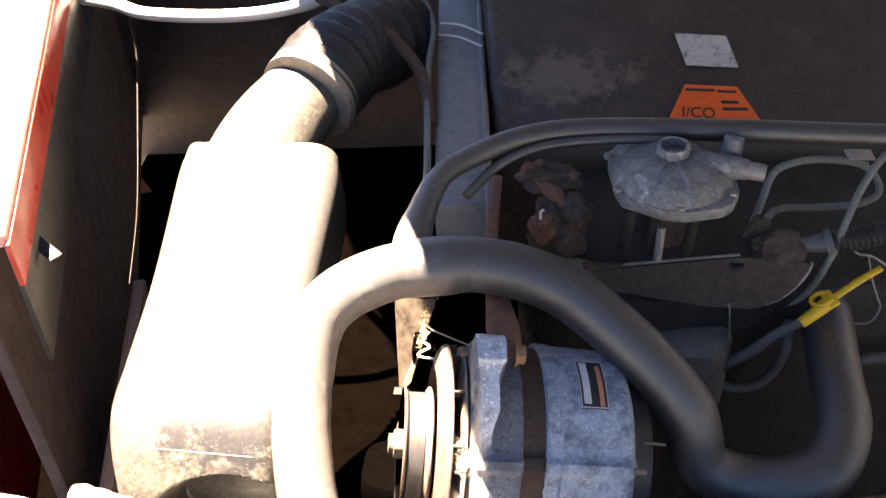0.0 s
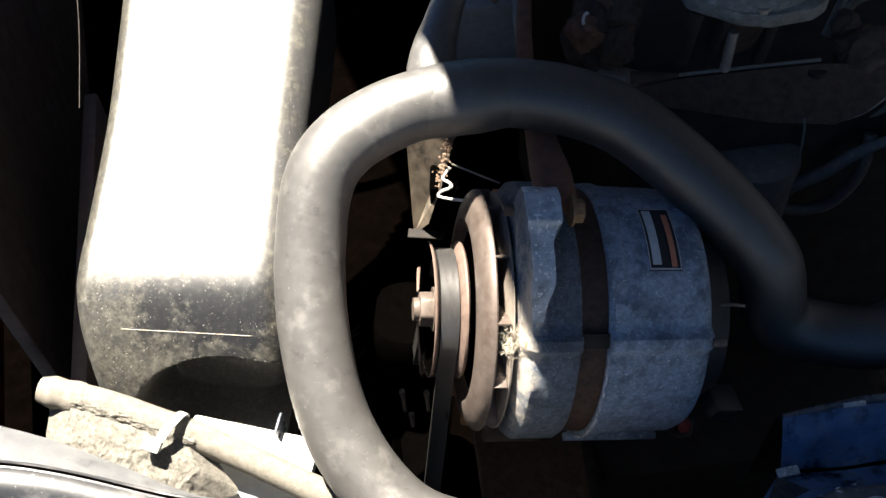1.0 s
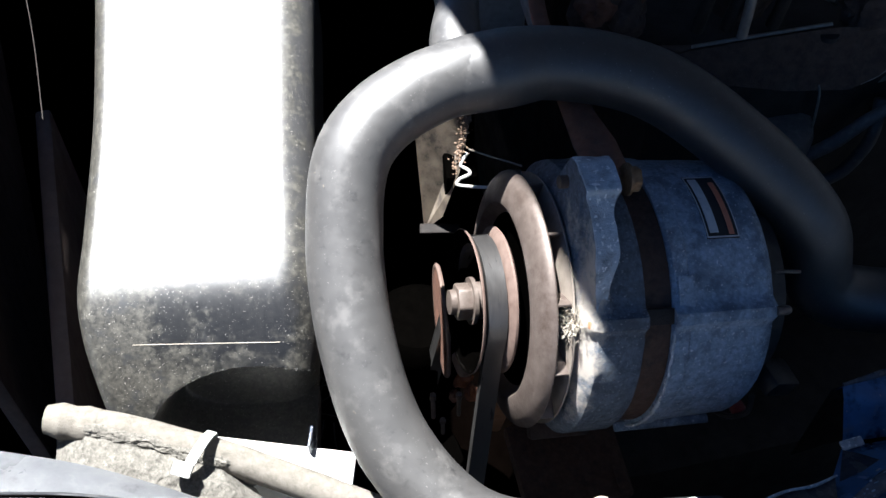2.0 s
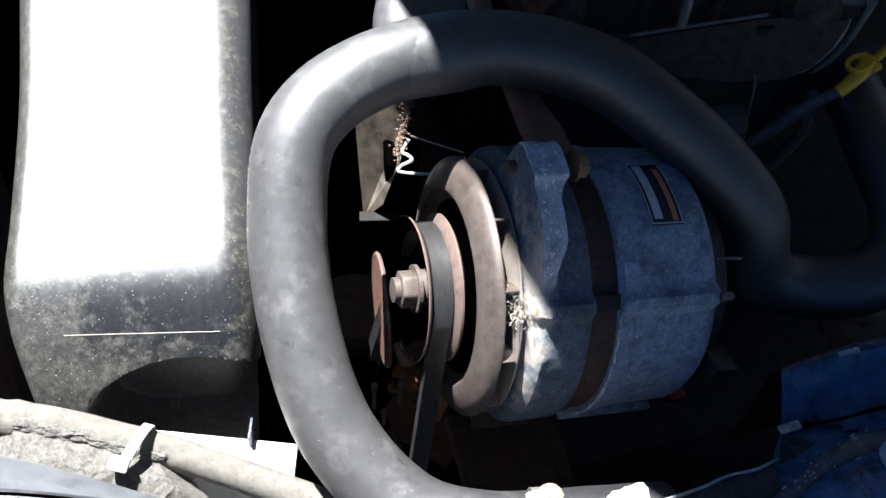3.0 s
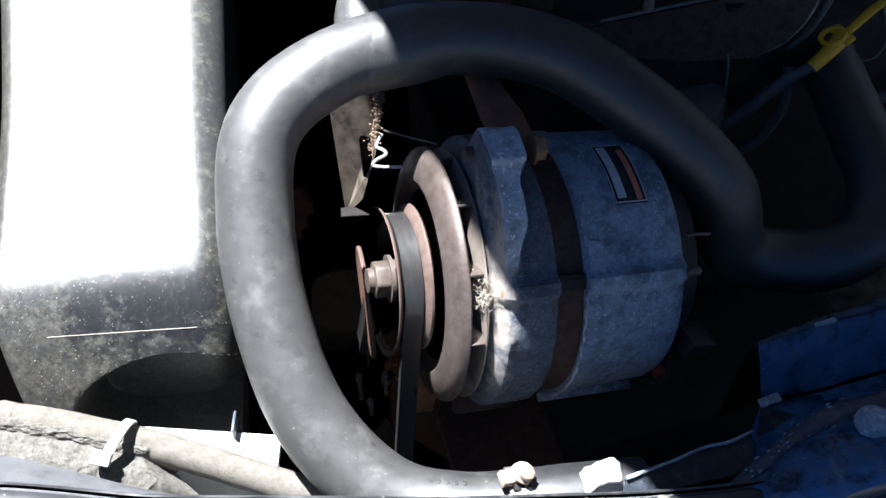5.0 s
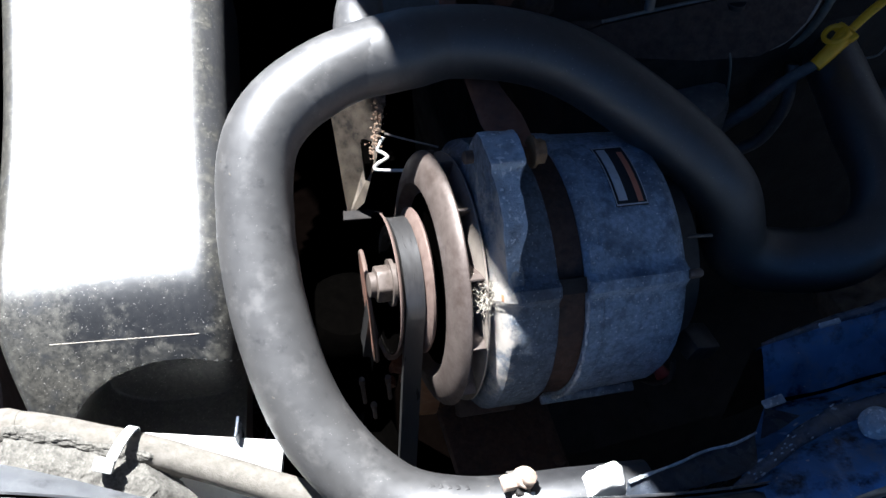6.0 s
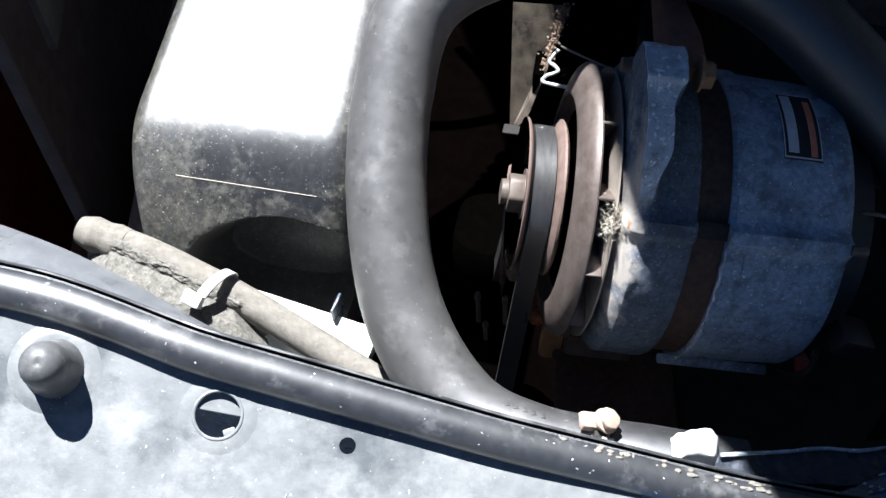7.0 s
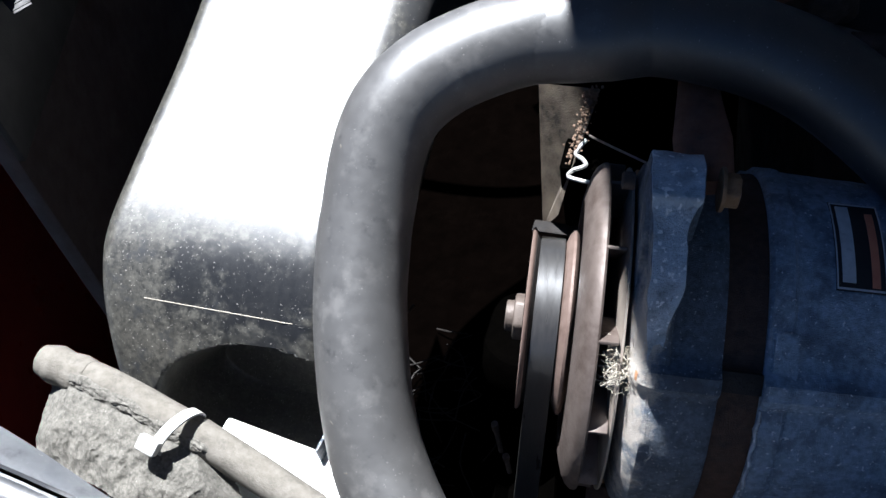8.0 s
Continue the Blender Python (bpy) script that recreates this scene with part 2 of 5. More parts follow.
M = dict(
    # the last patch is a darker strip along the right shoulder
    duct=material("dusty_black_plastic", (0.018, 0.0175, 0.016), (0.078, 0.075, 0.063), 600, 0.40, 0, 0.12, (0.112, 0.107, 0.089), 0.44, 240, (0.52, 0.50, 0.46), 1300, 0.30, 0.05, 1.0, stain=(0.03, 0.031, 0.032), stain_scale=110, stain_amount=0.36, patches=[((-0.100, 0.553, 0.822), (0.046, 0.030, 0.040), (0.008, 0.0085, 0.0095)), ((-0.132, 0.551, 0.822), (0.020, 0.012, 0.014), (0.010, 0.0105, 0.011)), ((-0.060, 0.70, 0.854), (0.017, 0.30, 0.06), (0.040, 0.040, 0.041))]),
    # dust fades along x, so the hose's colour carries its sun and shade
    rubber=material("dusty_shade_faded_rubber", (0.007, 0.007, 0.008), (0.013, 0.013, 0.0145), 420, 0.50, 0, 0.05, (0.070, 0.068, 0.065), 0.95, 120, (0.24, 0.23, 0.22), 1100, 0.26, 0.10, 1.0, stain=(0.115, 0.111, 0.105), stain_scale=75, stain_amount=0.34, coat=0.5, shade_span=(-0.05, 0.11)),
    black_rubber=material("black_rubber", (0.010, 0.010, 0.011), (0.02, 0.02, 0.021), 250, 0.5, 0, 0.2, (0.06, 0.057, 0.054), 0.25, 160),
    belt=material("worn_belt_rubber", (0.022, 0.021, 0.020), (0.040, 0.038, 0.036), 150, 0.32, 0, 0.04, None, 0, 10, stretch=(6, 1, 1), spec=1.0, rough_var=0.06, coat=0.5),
    alu=material("weathered_cast_aluminium", (0.22, 0.285, 0.375), (0.45, 0.55, 0.69), 420, 0.42, 0.2, 0.9, (0.12, 0.155, 0.21), 0.45, 120, (0.80, 0.84, 0.88), 700, 0.42, stain=(0.13, 0.17, 0.23), stain_scale=30, stain_amount=0.38),
    steel=material("dull_steel", (0.22, 0.20, 0.18), (0.32, 0.30, 0.27), 250, 0.5, 0.4, 0.2, (0.16, 0.12, 0.09), 0.35, 150),
    band=material("rusted_laminations", (0.055, 0.032, 0.022), (0.10, 0.058, 0.04), 400, 0.75, 0.2, 0.5, (0.03, 0.024, 0.02), 0.4, 180),
    rust=material("rusty_steel", (0.145, 0.068, 0.043), (0.22, 0.112, 0.07), 300, 0.8, 0.2, 0.5, (0.065, 0.042, 0.033), 0.42, 150),
    bright_rust=material("orange_rust", (0.42, 0.20, 0.09), (0.55, 0.32, 0.16), 300, 0.8, 0.1, 0.4, (0.3, 0.13, 0.06), 0.4, 150),
    pink=material("rust_tinted_pulley_steel", (0.150, 0.106, 0.086), (0.205, 0.150, 0.124), 200, 0.5, 0.15, 0.15, (0.10, 0.06, 0.044), 0.3, 150),
    fan=material("dusty_fan_steel", (0.105, 0.083, 0.070), (0.150, 0.122, 0.105), 160, 0.5, 0.3, 0.15, (0.055, 0.037, 0.028), 0.40, 60, stain=(0.15, 0.125, 0.108), stain_scale=26, stain_amount=0.30),
    cast=material("smooth_cast_aluminium", (0.125, 0.133, 0.132), (0.24, 0.248, 0.245), 150, 0.42, 0.2, 0.7, (0.05, 0.052, 0.05), 0.46, 70, (0.5, 0.5, 0.5), 600, 0.14, stain=(0.40, 0.41, 0.40), stain_scale=70, stain_amount=0.26),
    # darker than the rear casting: shade on its left-facing sides is put in
    alu_front=material("shade_toned_dusty_aluminium", (0.095, 0.12, 0.158), (0.20, 0.242, 0.305), 500, 0.48, 0.2, 0.9, (0.07, 0.082, 0.10), 0.42, 200, (0.64, 0.65, 0.66), 850, 0.38, stain=(0.08, 0.095, 0.12), stain_scale=42, stain_amount=0.36, patches=[((0.0535, -0.047, 0.043), (0.0075, 0.050, 0.050), (0.58, 0.53, 0.46))]),
    worn_alu=material("worn_pale_aluminium", (0.34, 0.40, 0.46), (0.86, 0.90, 0.94), 260, 0.5, 0.0, 0.9, (0.13, 0.15, 0.18), 0.46, 130, (0.95, 0.95, 0.95), 420, 0.62),
    nut=material("dull_brown_steel", (0.100, 0.080, 0.066), (0.150, 0.122, 0.102), 250, 0.5, 0.2, 0.2, (0.060, 0.042, 0.032), 0.38, 150),
    # lighter copy of the fan steel; its sunlit look is in the colour
    fan_rear=material("sunlit_tone_fan_steel", (0.24, 0.205, 0.17), (0.31, 0.27, 0.225), 160, 0.6, 0.1, 0.15, (0.17, 0.13, 0.10), 0.32, 90),
    brass=material("bronze_brown_bolt", (0.19, 0.11, 0.05), (0.26, 0.16, 0.085), 320, 0.5, 0.3, 0.3, (0.12, 0.07, 0.04), 0.4, 200),
    paint=material("chipped_black_paint", (0.018, 0.019, 0.021), (0.038, 0.039, 0.042), 180, 0.36, 0, 0.04, (0.18, 0.178, 0.174), 0.36, 50, (0.75, 0.73, 0.7), 420, 0.24, 0.08, 1.0, coat=0.8),
    # mid grey carries dust and part of the gloss's sky reflection
    flange=material("dust_and_sheen_grey_paint", (0.19, 0.197, 0.207), (0.28, 0.287, 0.295), 90, 0.32, 0, 0.06, (0.40, 0.40, 0.395), 0.36, 45, (0.7, 0.68, 0.65), 600, 0.10, 0.08, 1.0, stain=(0.09, 0.095, 0.104), stain_scale=45, stain_amount=0.33, coat=0.5),
    panel=material("dust_grey_painted_sheet", (0.148, 0.154, 0.156), (0.210, 0.216, 0.215), 110, 0.36, 0, 0.12, (0.28, 0.284, 0.277), 0.42, 45, (0.60, 0.59, 0.57), 500, 0.22, stain=(0.090, 0.098, 0.103), stain_scale=26, stain_amount=0.40),
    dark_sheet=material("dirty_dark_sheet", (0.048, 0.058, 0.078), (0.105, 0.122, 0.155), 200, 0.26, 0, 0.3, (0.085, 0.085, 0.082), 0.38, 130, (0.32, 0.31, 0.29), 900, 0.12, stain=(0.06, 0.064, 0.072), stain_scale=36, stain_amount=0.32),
    # blue base stands in for sky reflected in the dirty sheet
    sky_tint_sheet=material("dirty_sky_blue_sheet", (0.11, 0.22, 0.45), (0.20, 0.37, 0.68), 45, 0.20, 0, 0.3, (0.26, 0.30, 0.36), 0.38, 70, (0.6, 0.61, 0.61), 500, 0.24, spec=1.0, stain=(0.026, 0.037, 0.060), stain_scale=60, stain_amount=0.38),
    dark_iron=material("oily_dark_iron", (0.008, 0.0065, 0.0055), (0.018, 0.014, 0.011), 140, 0.7, 0.1, 0.5, (0.03, 0.022, 0.016), 0.3, 90),
    # near black that stands in for deep shade in hollows and gaps
    void_black=material("shade_fill_black", (0.0005, 0.00045, 0.0004), (0.0008, 0.0007, 0.0006), 120, 0.95, 0, 0.2, None, 0.3, 60, spec=0.0),
    # brown-black that stands in for the deep shade at the bay's bottom
    depth_shade=material("brown_black_depth_shade", (0.0005, 0.00034, 0.00027), (0.0009, 0.0006, 0.00048), 60, 0.95, 0, 0.2, (0.0012, 0.0008, 0.00065), 0.3, 40, spec=0.0),
    brown_iron=material("brown_cast_iron", (0.042, 0.029, 0.023), (0.084, 0.057, 0.044), 230, 0.75, 0.1, 0.6, (0.028, 0.021, 0.017), 0.42, 130, stain=(0.105, 0.08, 0.065), stain_scale=40, stain_amount=0.28),
    cover=material("dusty_brown_black_cover", (0.030, 0.020, 0.017), (0.048, 0.033, 0.028), 150, 0.5, 0, 0.25, (0.075, 0.052, 0.040), 0.30, 22, stain=(0.070, 0.050, 0.041), stain_scale=9, stain_amount=0.36, patches=[((0.122, 0.935, 0.870), (0.060, 0.032, 0.024), (0.13, 0.095, 0.075))]),
    grey=material("grey_cover_plastic", (0.15, 0.155, 0.16), (0.20, 0.205, 0.21), 180, 0.5, 0, 0.15, (0.10, 0.10, 0.10), 0.35, 100),
    inner_panel=material("dull_brown_primer", (0.092, 0.070, 0.060), (0.135, 0.104, 0.091), 90, 0.7, 0, 0.2, (0.17, 0.135, 0.118), 0.35, 30, stain=(0.065, 0.049, 0.042), stain_scale=12, stain_amount=0.34),
    front=material("grey_front_panel", (0.013, 0.012, 0.0115), (0.021, 0.020, 0.019), 90, 0.6, 0, 0.2, (0.034, 0.031, 0.029), 0.3, 60),
    stop=material("grey_stop_rubber", (0.07, 0.071, 0.072), (0.10, 0.10, 0.10), 240, 0.5, 0, 0.1, (0.17, 0.168, 0.16), 0.35, 150),
    # paler copy of the red paint, with the glaring sunlight put in
    red_top=material("sunlit_pale_red_paint", (0.46, 0.23, 0.20), (0.52, 0.30, 0.26), 60, 0.4, 0, 0.05, (0.5, 0.33, 0.3), 0.3, 50),
    red=material("faded_red_paint", (0.36, 0.03, 0.02), (0.44, 0.05, 0.032), 60, 0.35, 0, 0.05, (0.42, 0.17, 0.13), 0.25, 50),
    dust_hose=material("dusty_beige_hose", (0.150, 0.137, 0.112), (0.215, 0.198, 0.168), 260, 0.85, 0, 0.4, (0.105, 0.096, 0.08), 0.4, 180),
    pale_bolt=material("pale_rust_stained_steel", (0.42, 0.32, 0.25), (0.55, 0.45, 0.37), 300, 0.7, 0.1, 0.4, (0.5, 0.28, 0.16), 0.4, 200),
    mud=material("caked_grey_dust", (0.122, 0.115, 0.097), (0.225, 0.212, 0.182), 700, 0.95, 0, 0.5, (0.062, 0.058, 0.050), 0.42, 420, (0.36, 0.34, 0.30), 1500, 0.36),
    white=material("white_nylon", (0.62, 0.62, 0.59), (0.72, 0.72, 0.69), 240, 0.5, 0, 0.05, (0.44, 0.42, 0.38), 0.25, 200),
    tan=material("dusty_tan_bracket", (0.150, 0.120, 0.085), (0.270, 0.225, 0.170), 300, 0.9, 0, 0.6, (0.035, 0.027, 0.021), 0.56, 75),
    crumb=material("sandy_dirt", (0.18, 0.12, 0.08), (0.3, 0.21, 0.145), 600, 0.95, 0, 0.6),
    wire=material("bright_spring_wire", (0.75, 0.74, 0.7), (0.85, 0.84, 0.8), 100, 0.35, 0.4, 0.0),
    yellow=material("yellow_dipstick_plastic", (0.70, 0.38, 0.008), (0.8, 0.47, 0.015), 200, 0.4, 0, 0.1, (0.36, 0.2, 0.03), 0.3, 150),
    orange=material("orange_sticker", (0.80, 0.10, 0.012), (0.85, 0.14, 0.02), 100, 0.5, 0, 0.03, (0.5, 0.08, 0.02), 0.2, 70),
    sticker=material("soiled_white_sticker", (0.40, 0.39, 0.35), (0.5, 0.49, 0.44), 200, 0.6, 0, 0.03, (0.10, 0.085, 0.07), 0.42, 110),
    black_print=material("black_print", (0.014, 0.014, 0.016), (0.022, 0.022, 0.024), 40, 0.6, 0, 0.0),
    silver_print=material("silver_label_print", (0.5, 0.5, 0.5), (0.62, 0.62, 0.62), 200, 0.5, 0, 0.0, (0.3, 0.3, 0.3), 0.3, 250),
    salmon_print=material("salmon_label_print", (0.56, 0.18, 0.10), (0.62, 0.24, 0.13), 200, 0.5, 0, 0.0, (0.32, 0.15, 0.1), 0.3, 250),
    red_plastic=material("red_cable_boot", (0.14, 0.012, 0.012), (0.19, 0.02, 0.02), 160, 0.5, 0, 0.1),
    cable=material("pale_grey_cable", (0.11, 0.113, 0.098), (0.17, 0.174, 0.15), 240, 0.6, 0, 0.1, (0.10, 0.095, 0.085), 0.4, 180),
    asphalt=material("asphalt", (0.045, 0.045, 0.046), (0.06, 0.06, 0.06), 30, 0.9, 0, 0.4),
    wood_dust=material("pale_dust_streak", (0.46, 0.42, 0.34), (0.52, 0.48, 0.40), 60, 0.9, 0, 0.0),
)

# ---------------------------------------------------------------- mesh helpers
IN_WORLD = set()


def thing(name, label, category, at=None, matrix=None, group="", kind=""):
    """An Empty at a thing's base. With `at`, its parts are given in world places; with `matrix`, in its own axes."""
    ob = new(name)
    ob.empty_display_size = 0.02
    if matrix is None:
        ob.matrix_basis = Matrix.Translation(at)
        IN_WORLD.add(ob.name)
    else:
        ob.matrix_basis = matrix
    return tagged(ob, label, category, group, kind)


def part(name, bm, mat, parent, label="", smooth=40):
    """Link a bmesh as one mesh object under a thing or a part."""
    bmesh.ops.recalc_face_normals(bm, faces=bm.faces)
    me = bpy.data.meshes.new(name)
    bm.to_mesh(me)
    bm.free()
    me.materials.append(M[mat])
    if smooth:
        me.shade_smooth()
        me.set_sharp_from_angle(angle=radians(smooth))
    ob = new(name, me)
    if parent:
        ob.parent = parent
        if parent.name in IN_WORLD:
            ob.matrix_parent_inverse = parent.matrix_basis.inverted()
    if label:
        tagged(ob, label)
    return ob


def solid(name, bm, mat, label, category, group="", kind="", smooth=40):
    """A thing of one mesh."""
    return tagged(part(name, bm, mat, None, "", smooth), label, category, group, kind)


def spline(pts, res=6):
    """Catmull-Rom through the points."""
    P = [Vector(p) for p in pts]
    P = [2 * P[0] - P[1]] + P + [2 * P[-1] - P[-2]]
    out = []
    for i in range(1, len(P) - 2):
        a, b, c, d = P[i - 1:i + 3]
        for k in range(res):
            t = k / res
            out.append(0.5 * (2 * b + (c - a) * t + (2 * a - 5 * b + 4 * c - d) * t * t + (3 * b - a - 3 * c + d) * t ** 3))
    return out + [P[-2]]


def tube(pts, r, seg=14, res=6, bm=None, flat=1.0, wobble=0.0):
    """A swept round bar; r is one radius or one for each given point."""
    bm = bm or bmesh.new()
    line = spline(pts, res)
    n = len(line)
    radii = [r] * n if not isinstance(r, (list, tuple)) else [float(np.interp(i / (n - 1) * (len(r) - 1), range(len(r)), r)) for i in range(n)]
    side = None
    rings = []
    for i, p in enumerate(line):
        d = (line[min(i + 1, n - 1)] - line[max(i - 1, 0)]).normalized()
        if side is None:
            side = d.cross(Vector((0, 0, 1)))
            side = d.cross(Vector((1, 0, 0))) if side.length < 0.05 else side
        side = (side - d * side.dot(d)).normalized()
        up = side.cross(d)
        ring = []
        for k in range(seg):
            a = 2 * math.pi * k / seg
            q = radii[i]
            if wobble:
                q *= 1 + wobble * noise.noise(p * 60 + Vector((math.cos(a), math.sin(a), 0)))
            ring.append(bm.verts.new(p + side * (math.cos(a) * q) + up * (math.sin(a) * q * flat)))
        rings.append(ring)
    for a, b in zip(rings, rings[1:]):
        for k in range(seg):
            bm.faces.new((a[k], a[(k + 1) % seg], b[(k + 1) % seg], b[k]))
    bm.faces.new(rings[0])
    bm.faces.new(rings[-1][::-1])
    return bm


def lathe(profile, seg=64, bm=None, axis="x", at=(0, 0, 0)):
    """Turn (along, radius) pairs about the local x axis (or y, z)."""
    bm = bm or bmesh.new()
    at = Vector(at)
    rings = []
    for a, r in profile:
        ring = []
        for k in range(seg):
            t = 2 * math.pi * k / seg
            c, s = r * math.cos(t), r * math.sin(t)
            v = {"x": (a, c, s), "y": (s, a, c), "z": (c, s, a)}[axis]
            ring.append(bm.verts.new(at + Vector(v)))
        rings.append(ring)
    for a, b in zip(rings, rings[1:]):
        for k in range(seg):
            bm.faces.new((a[k], a[(k + 1) % seg], b[(k + 1) % seg], b[k]))
    bm.faces.new(rings[0])
    bm.faces.new(rings[-1])
    return bm


def hollow(profile, seg=64):
    """A turned shell about the local x axis without end faces."""
    bm = lathe(profile, seg)
    bmesh.ops.delete(bm, geom=[f for f in bm.faces if len(f.verts) > 4], context="FACES_ONLY")
    return bm


def box(size, at=(0, 0, 0), turn=(0, 0, 0), bevel=0.002, bm=None, segs=2):
    """A bevelled block, its middle at `at`, turned by degrees."""
    own = bmesh.new()
    bmesh.ops.create_cube(own, size=1, matrix=Matrix.Diagonal((*size, 1)))
    if bevel:
        bmesh.ops.bevel(own, geom=own.edges[:], offset=bevel, segments=segs, affect="EDGES", profile=0.5)
    own.transform(pose(*at, *turn))
    return merge(bm, own)


def merge(bm, own):
    if bm is None:
        return own
    me = bpy.data.meshes.new("scrap")
    own.to_mesh(me)
    own.free()
    bm.from_mesh(me)
    bpy.data.meshes.remove(me)
    return bm


def prism(outline, depth, matrix=None, bevel=0.0, bm=None, segs=2):
    """An outline in the local xy plane raised by depth along z."""
    own = bmesh.new()
    low = [own.verts.new((x, y, 0)) for x, y in outline]
    top = [own.verts.new((x, y, depth)) for x, y in outline]
    n = len(outline)
    own.faces.new(low[::-1])
    own.faces.new(top)
    for k in range(n):
        own.faces.new((low[k], low[(k + 1) % n], top[(k + 1) % n], top[k]))
    if bevel:
        bmesh.ops.bevel(own, geom=own.edges[:], offset=bevel, segments=segs, affect="EDGES", profile=0.5)
    if matrix is not None:
        own.transform(matrix)
    return merge(bm, own)


def hexagon(r):
    return [(r * math.cos(math.pi / 3 * k), r * math.sin(math.pi / 3 * k)) for k in range(6)]


def axes(origin, x, z):
    """A set of axes at origin with the given x way and, as near as may be, z way."""
    x = Vector(x).normalized()
    z = Vector(z)
    y = z.cross(x).normalized()
    z = x.cross(y)
    return Matrix.Translation(origin) @ Matrix((x, y, z)).transposed().to_4x4()


def grid(nu, nv, f, bm=None):
    """A sheet from f(u, v) with u, v in 0..1."""
    bm = bm or bmesh.new()
    v = [[bm.verts.new(f(i / nu, j / nv)) for j in range(nv + 1)] for i in range(nu + 1)]
    for i in range(nu):
        for j in range(nv):
            bm.faces.new((v[i][j], v[i + 1][j], v[i + 1][j + 1], v[i][j + 1]))
    return bm


def along(table, t):
    """Glide through rows of (t, values...)."""
    ts = [r[0] for r in table]
    k = max(0, min(len(ts) - 2, sum(1 for q in ts if q <= t) - 1))
    a, b = table[k], table[k + 1]
    p = table[k - 1] if k else a
    q = table[k + 2] if k + 2 < len(table) else b
    h = b[0] - a[0]
    w = (t - a[0]) / h
    out = []
    for c in range(1, len(a)):
        m0 = (b[c] - p[c]) / (b[0] - p[0]) * h
        m1 = (q[c] - a[c]) / (q[0] - a[0]) * h
        out.append((2 * w ** 3 - 3 * w * w + 1) * a[c] + (w ** 3 - 2 * w * w + w) * m0 + (3 * w * w - 2 * w ** 3) * b[c] + (w ** 3 - w * w) * m1)
    return out


# ---------------------------------------------------------------- ground and the bay's shell
bm = bmesh.new()
bmesh.ops.create_grid(bm, x_segments=4, y_segments=4, size=400)
solid("ground", bm, "asphalt", "dark grey asphalt ground under the car", "ground", kind="structure")

YAW = 8.5

# bonnet, propped open from the rear, whose front edge throws the shade line across the bay
EDGE_Z = 1.50


def shade_x(y):
    """Where the bonnet's edge throws its shade, at the height of the hose."""
    return float(np.interp(y, [0.0, 0.463, 0.505, 0.521, 0.535, 0.550, 0.567, 0.604, 0.635, 1.8], [0.37, 0.102, 0.0725, 0.0640, 0.0585, 0.0540, 0.0490, 0.0390, 0.030, -0.46]))


def bonnet_point(u, v):
    y = 0.12 + 1.63 * u
    x0 = shade_x(y - (EDGE_Z - 0.87) * SUN_DIR.y / SUN_DIR.z) + (EDGE_Z - 0.87) * SUN_DIR.x / SUN_DIR.z
    return Vector((x0 + v * 0.80, y, EDGE_Z - 0.45 * v + 0.05 * math.sin(v * math.pi)))
bm = grid(150, 6, bonnet_point)
bmesh.ops.solidify(bm, geom=bm.faces[:], thickness=0.012)
solid("bonnet", bm, "dark_sheet", "open car bonnet with dark dusty underside", "bonnet", kind="structure")

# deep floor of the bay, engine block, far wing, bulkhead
# the undertray's near black puts the bay's deep shade into its colour
solid("bay_floor", box((1.5, 1.5, 0.02), (0.15, 1.05, 0.33), bevel=0.004), "depth_shade", "undertray of the engine bay, near black for deep shade", "undertray", kind="structure")
solid("bulkhead", box((0.03, 1.5, 0.85), (0.86, 1.05, 0.70), (0, 0, YAW), 0.006), "dark_sheet", "dark painted bulkhead at the rear of the engine bay", "bulkhead", kind="structure")
solid("wing_far", box((1.6, 0.03, 0.75), (0.15, 1.66, 0.62), (0, 0, 4), 0.01), "inner_panel", "dull brown inner wing panel across the engine bay", "inner wing", kind="structure")

# front of the bay: red nose with a grey turned-down lip
FR = 16.9
nose = thing("front_panel", "faded red front panel with a grey turned-down lip", "front panel", at=(-0.36, 0.9, 0.6), kind="structure")
NOSE = pose(-0.265, 0.716, 0.0, 0, 0, FR)
def nosebox(size, at, bevel):
    bm = box(size, at, (0, 0, 0), bevel)
    bm.transform(NOSE)
    return bm
part("outer_skin", nosebox((0.16, 1.15, 0.012), (-0.080, 0.44, 0.955), 0.005), "red_top", nose, "pinkish top, paled for full sun")
part("red_edge", nosebox((0.004, 1.15, 0.034), (-0.0005, 0.44, 0.936), 0.001), "red", nose)
part("lip", nosebox((0.004, 1.15, 0.066), (-0.0015, 0.44, 0.886), 0.001), "front", nose, "grey turned-down lip")
part("nose_skin", nosebox((0.012, 1.15, 0.55), (-0.165, 0.44, 0.69), 0.005), "red", nose)
part("valance", nosebox((0.012, 1.0, 0.45), (-0.06, 0.44, 0.64), 0.003), "inner_panel", nose, "dull brown inner panel")

# ---------------------------------------------------------------- near wing: sheet with rail
PN = Vector((0.22, -0.43, 0.88)).normalized()
PO = Vector((-0.088, 0.400, 0.845))
PX = Vector((1, 0.03, 0))
PX = (PX - PN * PX.dot(PN)).normalized()
PY = PN.cross(PX)
PANEL = Matrix.Translation(PO) @ Matrix((PX, PY, PN)).transposed().to_4x4()
wing = thing("wing_near", "dust-grey painted inner wing sheet with a black rail", "inner wing", at=(0.0, 0.38, 0.6), kind="structure")


